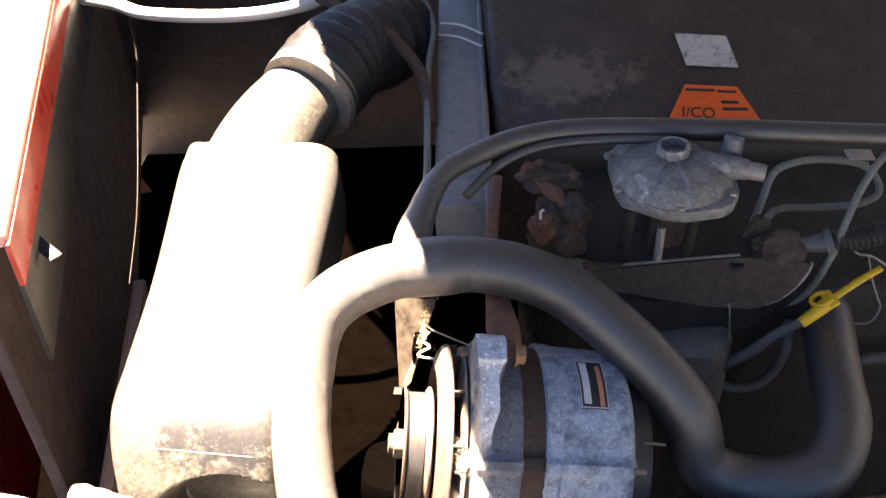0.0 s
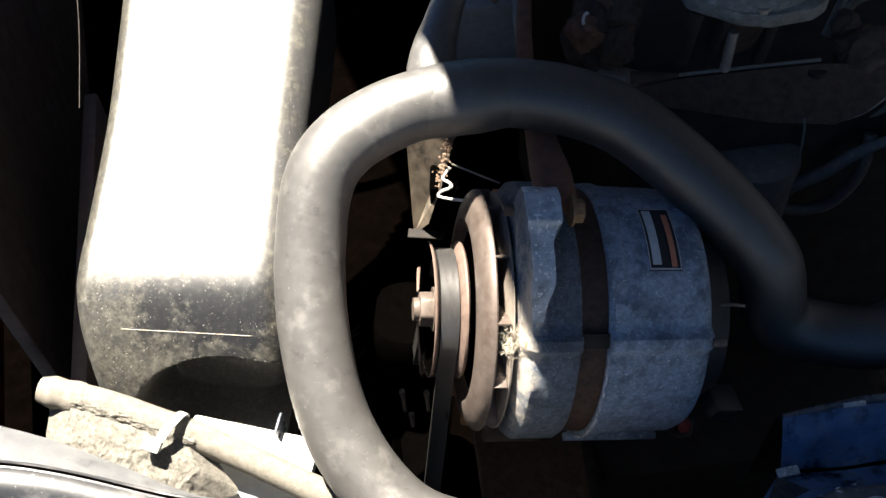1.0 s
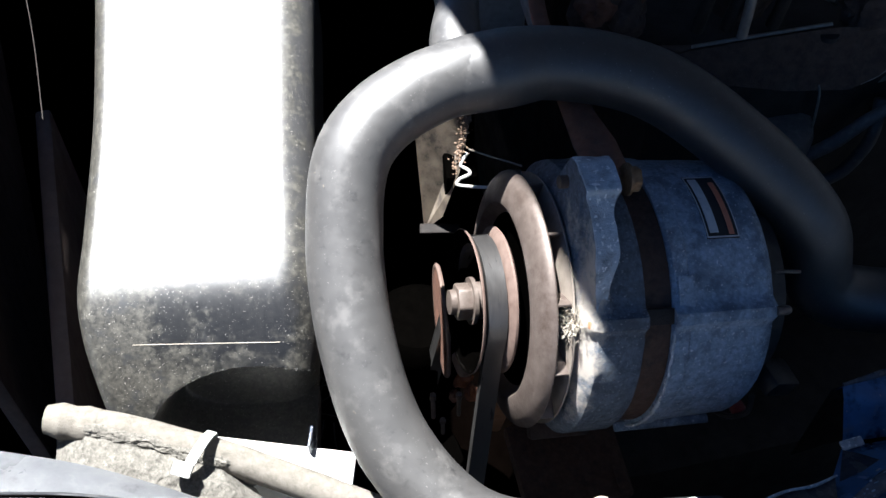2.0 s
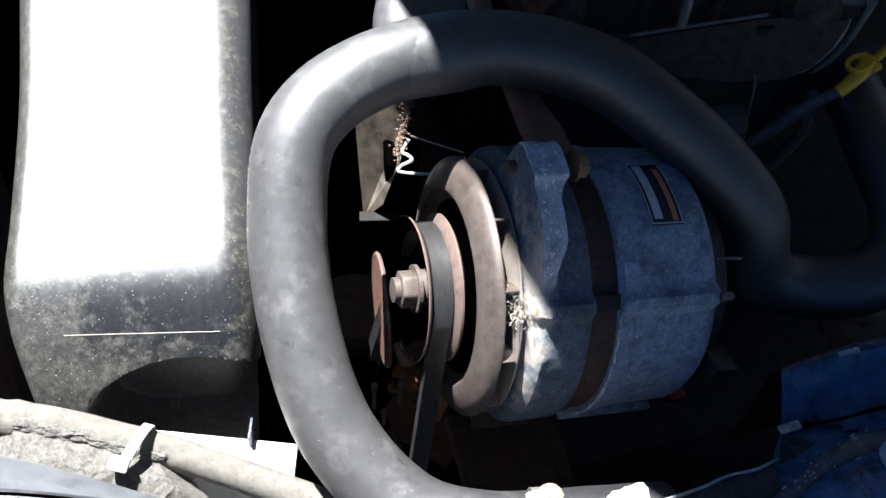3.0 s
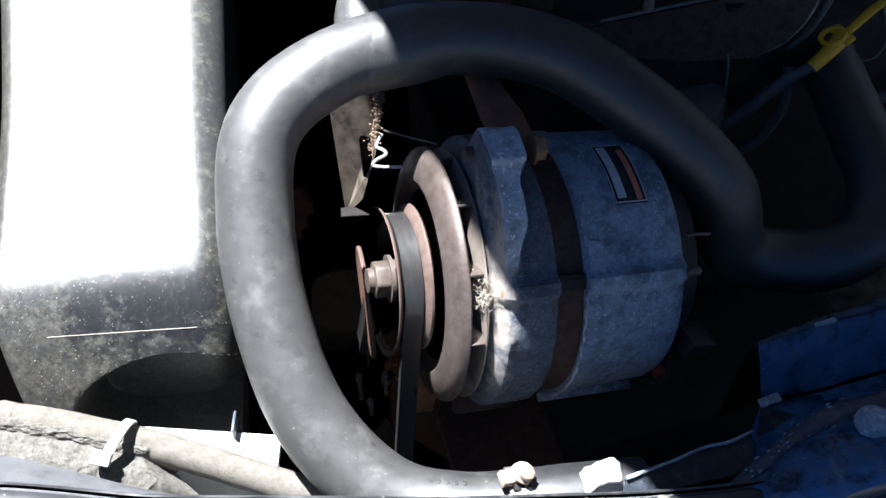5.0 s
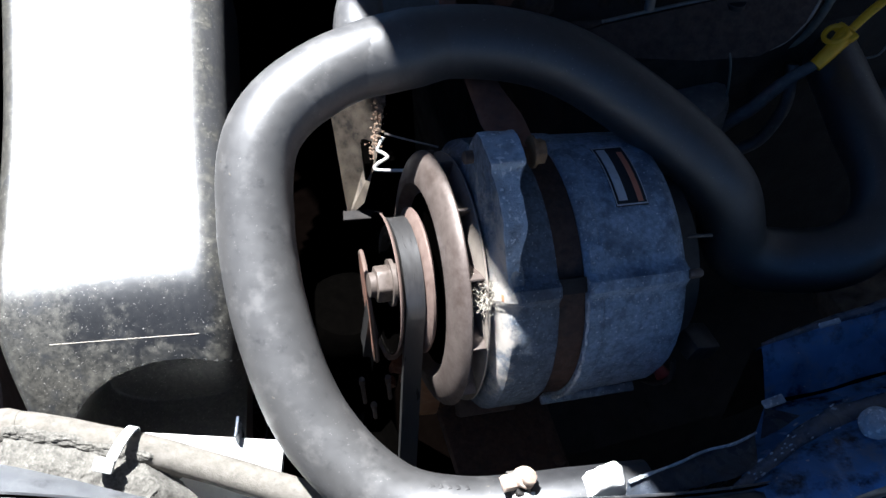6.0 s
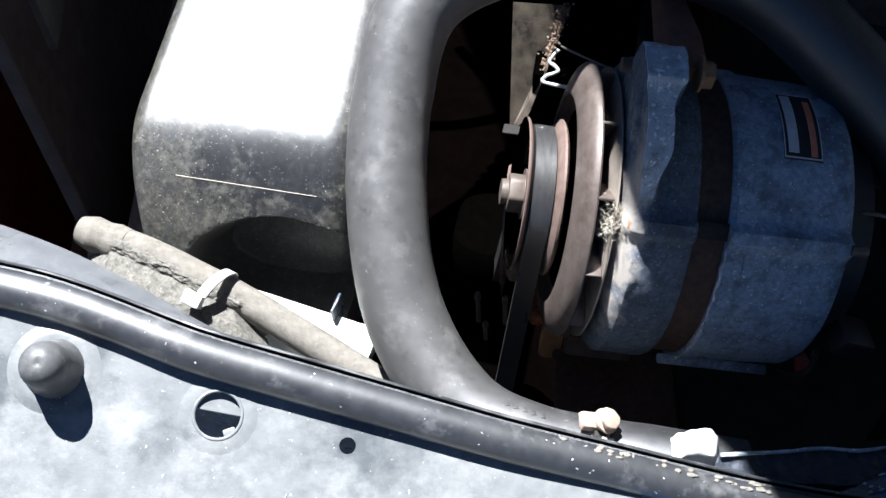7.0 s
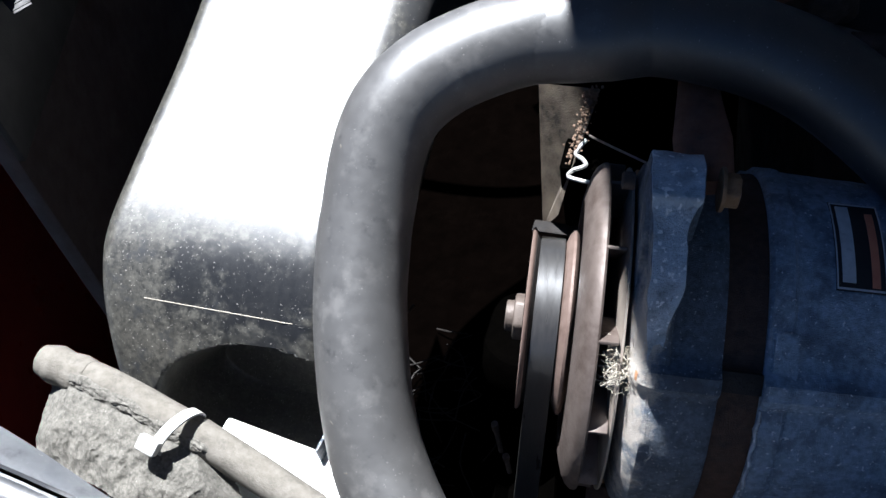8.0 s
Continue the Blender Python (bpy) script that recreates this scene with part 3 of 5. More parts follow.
def sheet_with_holes(w0, w1, h0, h1, holes, thick):
    """A flat sheet in the local xy plane with round holes, each in its own square cell."""
    bm = bmesh.new()
    holes = sorted(holes)
    cuts = [w0]
    for (a, _, ra), (b, _, rb) in zip(holes, holes[1:]):
        cuts.append((a + ra + b - rb) / 2)
    cuts.append(w1)
    for (cx, cy, r), x0, x1 in zip(holes, cuts, cuts[1:]):
        turns = [2 * math.pi * k / 48 for k in range(48)] + [math.atan2(y - cy, x - cx) % (2 * math.pi) for x in (x0, x1) for y in (h0, h1)]
        turns.sort()
        n = len(turns)
        inner, outer = [], []
        for t in turns:
            c, s = math.cos(t), math.sin(t)
            inner.append(bm.verts.new((cx + r * c, cy + r * s, 0)))
            fx = ((x1 - cx) if c > 0 else (x0 - cx)) / c if abs(c) > 1e-6 else 1e9
            fy = ((h1 - cy) if s > 0 else (h0 - cy)) / s if abs(s) > 1e-6 else 1e9
            f = min(fx, fy)
            outer.append(bm.verts.new((cx + f * c, cy + f * s, 0)))
        for k in range(n):
            bm.faces.new((inner[k], inner[(k + 1) % n], outer[(k + 1) % n], outer[k]))
    bmesh.ops.remove_doubles(bm, verts=bm.verts, dist=1e-6)
    bmesh.ops.recalc_face_normals(bm, faces=bm.faces)
    ext = bmesh.ops.extrude_face_region(bm, geom=bm.faces[:])
    bmesh.ops.translate(bm, verts=[v for v in ext["geom"] if isinstance(v, bmesh.types.BMVert)], vec=(0, 0, -thick))
    return bm


RAIL = [(-0.36, 0.425, 0.921), (-0.26, 0.424, 0.901), (-0.20, 0.423, 0.889), (-0.155, 0.423, 0.881), (-0.126, 0.421, 0.873), (-0.094, 0.417, 0.864), (-0.062, 0.416, 0.855),
        (-0.018, 0.415, 0.843), (0.026, 0.414, 0.831), (0.072, 0.415, 0.818), (0.12, 0.4165, 0.804), (0.17, 0.419, 0.794), (0.24, 0.426, 0.788), (0.36, 0.441, 0.785)]
RAIL = [tuple(Vector(p) - PN * 0.0066) for p in RAIL]
bm = sheet_with_holes(-0.30, 0.172, -0.16, 0.028, [(0.0048, 0.0009, 0.0088), (0.0552, -0.0053, 0.0032)], 0.0015)
into = PANEL.inverted()
edge = [into @ p for p in spline(RAIL, 4)]
for v in bm.verts:
    brim = float(np.interp(v.co.x, [e.x for e in edge], [e.y for e in edge])) - 0.002
    v.co.y = brim if v.co.y > 0.0279 else min(v.co.y, brim)
bm.transform(PANEL)
part("sheet", bm, "panel", wing, "pale dust-grey painted sheet with round holes", smooth=30)
# rolled rim round the large hole
tor = [PANEL @ Vector((0.0048 + 0.0092 * math.cos(t), 0.0009 + 0.0092 * math.sin(t), 0.0003)) for t in np.linspace(0, 2 * math.pi, 25)]
part("hole_rim", tube(tor, 0.0007, 8, 2), "panel", wing)
bm = lathe([(-0.0003, 0.0165), (0.0000, 0.0150), (0.0003, 0.0132), (0.0006, 0.0115), (0.0005, 0.0094)], 48, axis="z")
bm.faces.ensure_lookup_table()
bmesh.ops.delete(bm, geom=[f for f in bm.faces if len(f.verts) > 4], context="FACES_ONLY")
bm.transform(PANEL @ pose(0.0048, 0.0009, 0))
part("swage", bm, "panel", wing, smooth=80)
for u, v, long, turn in ((0.0335, -0.0305, 0.0105, 78), (0.0130, -0.0300, 0.0040, 40), (-0.0150, -0.0330, 0.0050, 20), (0.0520, -0.0360, 0.0045, 110), (0.0700, -0.0300, 0.0035, 60)):
    bm = box((long, 0.0004, 0.0003), (0, 0, 0.0001), (0, 0, turn), 0.0001)
    bm.transform(PANEL @ pose(u, v, 0))
    part("scratch", bm, "flange", wing, "pale scratch")
# black rail along the sheet's edge, with a flatter flange above it
part("rail", tube(RAIL, 0.0085, 18, 6, flat=0.9), "paint", wing, "glossy chipped black rail")
def flange(u, v):
    line = FL
    p = line[min(int(u * (len(line) - 1)), len(line) - 1)]
    wide = 0.0075 + 0.0175 * max(0, min(1, (-0.085 - p.x) / 0.10))
    return p + Vector((0, 0.004 + wide * v, 0.0072 - 0.0012 * v - 0.007 * v * v))
FL = spline(RAIL, 6)
bm = grid(len(FL) - 1, 6, flange)
bmesh.ops.solidify(bm, geom=bm.faces[:], thickness=0.0015)
part("flange", bm, "flange", wing, "dusty sheet flange, greyed for its sky sheen")
# rolled seam between rail and flange
part("seam_groove", tube([p + Vector((0, 0.0056, 0.0073)) for p in FL[::3]], 0.0006, 6, 3), "void_black", wing, "thin dark groove")
part("seam_bead", tube([p + Vector((0, 0.0068, 0.0068)) for p in FL[::3]], 0.0009, 8, 3, wobble=0.2), "paint", wing, "thin rolled bead")
# side of the wing going down into the bay
bm = grid(24, 4, lambda u, v: FL[min(int(u * (len(FL) - 1)), len(FL) - 1)] + Vector((0, 0.012 + 0.01 * v, -0.004 - 0.45 * v)))
bmesh.ops.solidify(bm, geom=bm.faces[:], thickness=0.002)
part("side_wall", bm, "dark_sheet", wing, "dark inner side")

# unseen skin, added to keep ground light out of the bay
part("unseen_outer_side", box((1.3, 0.02, 0.62), (0.10, 0.20, 0.40), (0, 0, 3), 0.004), "sky_tint_sheet", wing, "unseen outer side added to block ground light")

# ---------------------------------------------------------------- alternator
ALT = pose(0.0, 0.5665, 0.8022, 0, 0, 6.35) @ pose(0, 0, 0, 0, 9.05, 0)
alt = thing("alternator", "weathered aluminium alternator with rusty centre band and belt pulley", "alternator", matrix=ALT)
R = 0.0725


def ring_sector(a0, a1, r0, r1, t0, t1, n=10, bm=None):
    """A curved block about the local x axis between two angles (degrees from +y towards +z)."""
    bm = bm or bmesh.new()
    rows = []
    for k in range(n + 1):
        t = radians(t0 + (t1 - t0) * k / n)
        c, s = math.cos(t), math.sin(t)
        rows.append([bm.verts.new((a, r * c, r * s)) for a, r in ((a0, r0), (a1, r0), (a1, r1), (a0, r1))])
    for p, q in zip(rows, rows[1:]):
        for k in range(4):
            bm.faces.new((p[k], p[(k + 1) % 4], q[(k + 1) % 4], q[k]))
    bm.faces.new(rows[0][::-1])
    bm.faces.new(rows[-1])
    return bm


def bump_at(t, mid, flat, fade):
    """1 within `flat` degrees of mid, fading to 0 over `fade` more."""
    d = abs((t - mid + 180) % 360 - 180)
    w = max(0.0, min(1.0, 1 - (d - flat) / fade))
    return w * w * (3 - 2 * w)


def skin(profile, ridge, seg=180):
    """Turned shell about the local x axis whose radius is raised by ridge(angle, along)."""
    bm = bmesh.new()
    rings = []
    for a, r in profile:
        ring = []
        for k in range(seg):
            t = 360 * k / seg
            q = r + (ridge(t, a) if r > 0.045 else 0)
            ring.append(bm.verts.new((a, q * math.cos(radians(t)), q * math.sin(radians(t)))))
        rings.append(ring)
    for p, q in zip(rings, rings[1:]):
        for k in range(seg):
            bm.faces.new((p[k], p[(k + 1) % seg], q[(k + 1) % seg], q[k]))
    bm.faces.new(rings[0])
    bm.faces.new(rings[-1])
    return bm


def rear_ridge(t, a):
    return 0.0050 * max(bump_at(t, m, 2.8, 2.2) for m in (138, 258, 18)) + 0.0004 * noise.noise(Vector((a * 300, math.cos(radians(t)) * 14, math.sin(radians(t)) * 14)))


def front_web(t):
    """Height of the flange web that climbs from the ridge to the lug."""
    return 0.0022 + 0.0085 * (137 - t) / 49


def front_ridge(t, a):
    h = 0.0050 * max(bump_at(t, 138, 2.8, 2.0), bump_at(t, 258, 3.5, 3.0))
    if 86 <= t <= 137:
        h = max(h, front_web(t) * max(0.0, min(1.0, (0.0640 - a) / 0.0015)))
    return h + 0.0005 * noise.noise(Vector((a * 300, math.cos(radians(t)) * 14, math.sin(radians(t)) * 14)))


steps = [0.1080 + 0.004 * k for k in range(10)]
part("rear_housing", skin([(0.0966, 0.02), (0.0966, R - 0.001), (0.0980, R + 0.0005), (0.1050, R + 0.0005), (0.1065, R - 0.0008)] + [(a, R - 0.0008 - 0.0014 * (a - 0.1065) / 0.041) for a in steps] + [(0.1480, R - 0.0022), (0.1530, R - 0.005), (0.1560, R - 0.012), (0.1560, 0.02)], rear_ridge), "alu", alt, "mottled grey cast rear housing")
# raised pad and seam on the rear housing
part("cast_pad", ring_sector(0.0990, 0.1075, R - 0.002, R + 0.0016, 122, 135, 8), "alu", alt, "raised cast pad beside the ridge", smooth=30)
# rusty laminated core
bm = lathe([(0.0815, 0.03), (0.0815, R - 0.0025), (0.089, R - 0.003), (0.0966, R - 0.0025), (0.0970, 0.03)], 90)
part("stator_band", bm, "band", alt, "rusty brown laminated band")
part("band_clip", ring_sector(0.0800, 0.0975, R - 0.004, R + 0.0006, 134, 140, 4), "dark_iron", alt, "dark notch across the band", smooth=30)
# front housing with a coned nose
part("front_housing", skin([(0.0490, 0.018), (0.0490, 0.0455), (0.0494, 0.0540), (0.0502, 0.0600), (0.0516, 0.0655), (0.0534, 0.0695), (0.0552, R - 0.001), (0.0572, R + 0.001), (0.0590, R + 0.001), (0.0605, R + 0.001), (0.0620, R + 0.001), (0.0630, R + 0.001), (0.0640, R + 0.001), (0.0655, R + 0.001), (0.0680, R + 0.001), (0.0720, R + 0.001), (0.0760, R + 0.001), (0.0795, R + 0.001), (0.0820, R - 0.0005), (0.0820, 0.03)], front_ridge), "alu_front", alt, "mottled grey cast front housing")
# adjuster lug on top
lug = [(0.030, 0.006), (0.030, 0.034), (0.024, 0.052), (0.018, 0.068), (0.012, 0.084), (0.006, 0.0925), (-0.006, 0.0945), (-0.0125, 0.092), (-0.0150, 0.086), (-0.021, 0.076), (-0.034, 0.034), (0.0, 0.0)]
UP = Matrix(((0, 0, 1, 0), (1, 0, 0, 0), (0, 1, 0, 0), (0, 0, 0, 1)))
part("adjuster_lug", prism(lug, 0.0135, pose(0.0495, 0, 0) @ UP, 0.0018), "alu_front", alt, "corroded adjuster lug")
# broad worn edge that climbs from the ridge, swells into the lug's boss and runs over its top
polar = lambda t, r: (r * math.cos(radians(t)), r * math.sin(radians(t)))
RIB = [(*polar(135, 0.0745), 0.0558, 0.0608), (*polar(128, 0.0780), 0.0545, 0.0615), (*polar(122, 0.0835), 0.0532, 0.0618), (*polar(116, 0.0880), 0.0526, 0.0648), (*polar(109, 0.0905), 0.0524, 0.0648), (*polar(102, 0.0930), 0.0520, 0.0645),
       (*polar(98.5, 0.0955), 0.0508, 0.0664), (-0.0120, 0.0985, 0.0500, 0.0684), (-0.0010, 0.0990, 0.0498, 0.0690), (0.0085, 0.0978, 0.0500, 0.0688), (0.0125, 0.0925, 0.0502, 0.0676), (0.0160, 0.0800, 0.0500, 0.0645), (0.0200, 0.0680, 0.0500, 0.0625)]
core, strip = bmesh.new(), bmesh.new()
rows, tops = [], []
for p in [along([(k, *row) for k, row in enumerate(RIB)], q / 6) for q in range(6 * (len(RIB) - 1) + 1)]:
    y, z, a0, a1 = p
    out = Vector((0, y, z)).normalized()
    n1, n2 = (0.0008 * noise.noise(Vector((y * 160, z * 160, c))) for c in (1, 7))
    base = Vector((0, y, z))
    deep = out * min(0.026, max(0.004, base.length - 0.0690))
    rows.append([core.verts.new(v) for v in (base - deep + Vector((a0 + n1, 0, 0)), base - out * 0.0009 + Vector((a0 + n1, 0, 0)), base - out * 0.0009 + Vector((a1 + n2, 0, 0)), base - deep + Vector((a1 + n2, 0, 0)))])
    tops.append([strip.verts.new(v) for v in (base - out * 0.0012 + Vector((a0 + 0.0002 + n1, 0, 0)), base - out * 0.0001 + Vector((a0 + 0.0005 + n1, 0, 0)), base + out * n2 * 0.7 + Vector((a0 * 0.7 + a1 * 0.3, 0, 0)),
                                              base - out * (0.0006 - n1 * 0.7) + Vector((a0 * 0.3 + a1 * 0.7, 0, 0)), base - out * 0.0001 + Vector((a1 - 0.0005 + n2, 0, 0)), base - out * 0.0012 + Vector((a1 - 0.0002 + n2, 0, 0)))])
for bm, rings in ((core, rows), (strip, tops)):
    for p, q in zip(rings, rings[1:]):
        for k in range(len(p)):
            bm.faces.new((p[k], p[(k + 1) % len(p)], q[(k + 1) % len(p)], q[k]))
    bm.faces.new(rings[0])
    bm.faces.new(rings[-1])
boss = part("lug_boss", core, "alu_front", alt, "cast boss round the adjuster bolt")
part("worn_band", strip, "worn_alu", boss, "pale worn edge of the casting", smooth=32)
bead = [(0.0968 + 0.0005 * math.sin(k * 2.3), (R + 0.0008) * math.cos(radians(144 + 3 * k)), (R + 0.0008) * math.sin(radians(144 + 3 * k))) for k in range(28)]
part("gasket_bead", tube(bead, [0.0005 + 0.0005 * (k * 7 % 5) / 4 for k in range(28)], 8, 3, wobble=0.5), "worn_alu", alt, "pale ragged gasket bead")
# foot lugs below
part("foot", box((0.056, 0.0050, 0.0030), (0.118, -0.0600, -0.0430), (20, 0, 0), 0.0010), "alu", alt, "thin cast mounting foot")
part("foot", box((0.034, 0.010, 0.008), (0.062, -0.0520, -0.0520), (38, 0, 0), 0.002), "brown_iron", alt, "dirty brown mounting foot")
# adjuster bolt, its washer and its threaded tip
bm = prism(hexagon(0.0066), 0.0055, pose(0.0756, -0.0025, 0.0930, 0, 90, 0), 0.001)
lathe([(0.0, 0.0080), (0.0013, 0.0080)], 24, bm, at=(0.0744, -0.0025, 0.0930))
part("adjuster_bolt", bm, "brass", alt, "yellowed hexagon bolt")
part("bolt_tip", lathe([(0.0405, 0.0024), (0.0410, 0.0032), (0.0450, 0.0032)], 14, at=(0, -0.0025, 0.0930)), "brown_iron", alt, "dull threaded bolt tip")
# through bolts and terminals at the rear
for t in (138, 258, 18):
    y, z = R * math.cos(radians(t)), R * math.sin(radians(t))
    part("through_bolt", lathe([(0.152, 0.0024), (0.1585, 0.0024), (0.1595, 0.0018)], 12, at=(0, y, z)), "nut", alt)
    part("through_bolt", lathe([(0.0524, 0.0022), (0.0530, 0.0032), (0.0565, 0.0034)], 6, at=(0, y * 0.985, z * 0.985)), "bright_rust", alt, "orange rusty bolt head")
part("rear_cover", lathe([(0.156, 0.02), (0.156, 0.056), (0.170, 0.052), (0.174, 0.034), (0.174, 0.01)], 40), "black_rubber", alt, "black plastic rear cover")
part("terminal", tube([(0.158, -0.026, 0.042), (0.166, -0.028, 0.046), (0.1775, -0.029, 0.046)], 0.0010, 8, 3), "nut", alt, "bare metal terminal pin")
part("connector", box((0.02, 0.018, 0.012), (0.176, -0.056, -0.012), (0, 20, 10), 0.002), "black_rubber", alt, "black plug")
part("cable_boot", tube([(0.160, -0.054, -0.034), (0.164, -0.058, -0.039), (0.167, -0.057, -0.047)], [0.003, 0.0045, 0.003], 12, 4), "red_plastic", alt, "red rubber cable boot")
part("rear_clip", tube([(0.1585, -0.066, -0.012), (0.162, -0.0665, -0.028), (0.161, -0.060, -0.044), (0.158, -0.050, -0.054)], 0.0016, 8, 5), "black_rubber", alt, "thin black retaining strip")
# label
RL = R - 0.0012
plate = part("label_plate", ring_sector(0.1195, 0.1372, RL - 0.003, RL + 0.0002, 74, 107.6, 12), "black_print", alt, "black rating label with pale bars", smooth=0)
for a0, a1, t0, t1 in ((0.1197, 0.1202, 74.4, 107.2), (0.1365, 0.1370, 74.4, 107.2), (0.1202, 0.1365, 74.4, 75.0), (0.1202, 0.1365, 106.6, 107.2)):
    part("border", ring_sector(a0, a1, RL - 0.002, RL + 0.0004, t0, t1, 8), "silver_print", plate, "thin white border", smooth=0)
part("print_bar", ring_sector(0.1216, 0.1262, RL - 0.002, RL + 0.0006, 76.5, 105, 12), "silver_print", plate, "silver printed bar", smooth=0)
part("print_bar", ring_sector(0.1318, 0.1346, RL - 0.002, RL + 0.0006, 79, 106, 12), "salmon_print", plate, "salmon printed bar", smooth=0)
# fan: dished front plate, twelve blades, rear plate
fan = part("fan", lathe([(0.0365, 0.030), (0.0365, 0.046), (0.0340, 0.0500), (0.0304, 0.0522), (0.0302, 0.0540), (0.0314, 0.0590), (0.0328, 0.0635), (0.0346, 0.0668), (0.0366, 0.0686), (0.0384, 0.0690), (0.0392, 0.0684), (0.0374, 0.0660), (0.0352, 0.061), (0.0355, 0.054), (0.0380, 0.046), (0.0380, 0.030)], 90), "fan", alt, "dusty taupe steel cooling fan disc")
for k in range(12):
    t = 360 / 12 * k + 7
    bm = box((0.0088, 0.021, 0.0014), (0.0418, 0.0590, 0), (24, 0, 0), 0.0004)
    bm.transform(Matrix.Rotation(radians(t), 4, "X"))
    part("blade", bm, "fan", fan)
# shade inside the fan's dish is put into the plate's colour
part("hub_plate", lathe([(0.0362, 0.012), (0.0362, 0.0475), (0.0385, 0.0475), (0.0385, 0.012)], 60), "void_black", fan, "hub plate, near black for shade")
part("rear_ring", lathe([(0.0450, 0.040), (0.0452, 0.0560), (0.0460, 0.0620), (0.0472, 0.0676), (0.0480, 0.0676), (0.0472, 0.0620), (0.0464, 0.0560), (0.0464, 0.040)], 90), "fan_rear", fan, "rear ring in a lighter, sunlit cream")
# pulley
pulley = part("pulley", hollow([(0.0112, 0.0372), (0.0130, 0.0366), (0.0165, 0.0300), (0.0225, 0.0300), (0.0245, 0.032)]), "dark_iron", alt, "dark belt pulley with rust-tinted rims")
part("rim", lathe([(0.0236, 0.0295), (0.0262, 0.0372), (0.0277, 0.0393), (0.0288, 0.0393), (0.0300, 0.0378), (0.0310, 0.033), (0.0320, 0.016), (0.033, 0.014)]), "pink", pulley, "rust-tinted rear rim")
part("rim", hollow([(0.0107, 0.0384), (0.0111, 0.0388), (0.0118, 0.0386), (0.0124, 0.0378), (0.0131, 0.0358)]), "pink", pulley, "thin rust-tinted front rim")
# lining coloured as the shaded inside of the pulley
part("web", hollow([(0.0230, 0.012), (0.0225, 0.027), (0.0195, 0.0292), (0.0160, 0.0292), (0.0122, 0.0356), (0.0110, 0.0376), (0.0105, 0.0383), (0.0109, 0.0385)]), "void_black", pulley, "dished web, near black for shade")
bm = prism(hexagon(0.0104), 0.0085, pose(0.0060, 0, 0, 0, 90, 0), 0.0014)
lathe([(0.0135, 0.010), (0.0245, 0.010)], 20, bm)
lathe([(0.0025, 0.0046), (0.0028, 0.0066), (0.0066, 0.0068)], 20, bm)
lathe([(0.0138, 0.0128), (0.0160, 0.0128)], 28, bm)
part("pulley_nut", bm, "nut", alt, "dull hexagon pulley nut and washer")

# belt and crank pulley below
CRANK = ALT @ Vector((0.0195, -0.03, -0.235))
crank = thing("crank_pulley", "dark crankshaft belt pulley with rusty rim", "pulley", matrix=pose(*CRANK, 0, 9.05, 6.35))
# near black stands for the shaded depth round the crank
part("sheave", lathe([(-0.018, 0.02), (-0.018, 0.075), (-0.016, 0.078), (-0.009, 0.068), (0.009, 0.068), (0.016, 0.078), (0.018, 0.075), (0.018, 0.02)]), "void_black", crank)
c2 = ALT.inverted() @ CRANK
path = []
r1, r2 = 0.0318, 0.0735
for k in range(13):
    t = math.pi * k / 12
    path.append((0, r1 * math.cos(t), r1 * math.sin(t)))
for k in range(17):
    t = math.pi + math.pi * k / 16
    path.append((0, c2.y + r2 * math.cos(t), c2.z + r2 * math.sin(t)))
belt = thing("fan_belt", "black rubber drive belt on the pulleys", "belt", matrix=ALT)
for name, section, mat in (("wedge_core", ((-0.0040, -0.004), (0.0040, -0.004), (0.0050, 0.0024), (-0.0050, 0.0024)), "belt"), ("fabric_back", ((-0.0052, 0.0024), (0.0052, 0.0024), (0.0050, 0.0036), (-0.0050, 0.0036)), "belt")):
    bm = bmesh.new()
    rings = []
    for a, y, z in path:
        o = Vector((0, y, z)) - (Vector((0, 0, 0)) if z > -0.02 else Vector((0, c2.y, c2.z)))
        o.normalize()
        rings.append([bm.verts.new(Vector((0.0195 + da, y, z)) + o * dr) for da, dr in section])
    for p, q in zip(rings, rings[1:] + rings[:1]):
        for k in range(4):
            bm.faces.new((p[k], p[(k + 1) % 4], q[(k + 1) % 4], q[k]))
    part(name, bm, mat, belt)

# water pump pulley beside it, seen as a thin lit disc
wp = thing("water_pump_pulley", "rusty thin water pump pulley disc", "pulley", matrix=pose(0.0, 0.604, 0.7315, 0, 0, 3.0) @ pose(0, 0, 0, 0, 1.5, 0))
part("disc", lathe([(0, 0.01), (0, 0.0325), (0.0020, 0.0325), (0.0024, 0.01)], 40), "rust", wp)
part("edge", hollow([(-0.0002, 0.0322), (-0.0002, 0.0342), (0.0010, 0.0350), (0.0022, 0.0342), (0.0022, 0.0322)], 48), "pink", wp, "worn pale disc edge")
# body coloured as darkness; it also hides the belt run behind it
part("pump_body", lathe([(-0.075, 0.020), (-0.070, 0.030), (0.0, 0.033), (0.012, 0.031), (0.018, 0.024)], 28, axis="z", at=(-0.010, 0.028, -0.052)), "void_black", wp, "pump body, near black for deep shade")
# cooling fan shroud in the gap behind the radiator; its floor is coloured as deep shade
fs = thing("fan_shroud", "radiator fan shroud in the gap, its floor near black for shade", "fan shroud", at=(-0.05, 0.85, 0.45))
part("floor", box((0.30, 0.70, 0.02), (-0.10, 0.86, 0.50), (0, 0, 6), 0.004), "depth_shade", fs)
part("wall", box((0.012, 0.30, 0.20), (-0.255, 0.70, 0.60), (0, 0, 12), 0.003), "inner_panel", fs)

# engine block and front cover under the alternator
block = thing("engine_block", "oily dark cast engine block", "engine", at=(0.35, 0.95, 0.35))
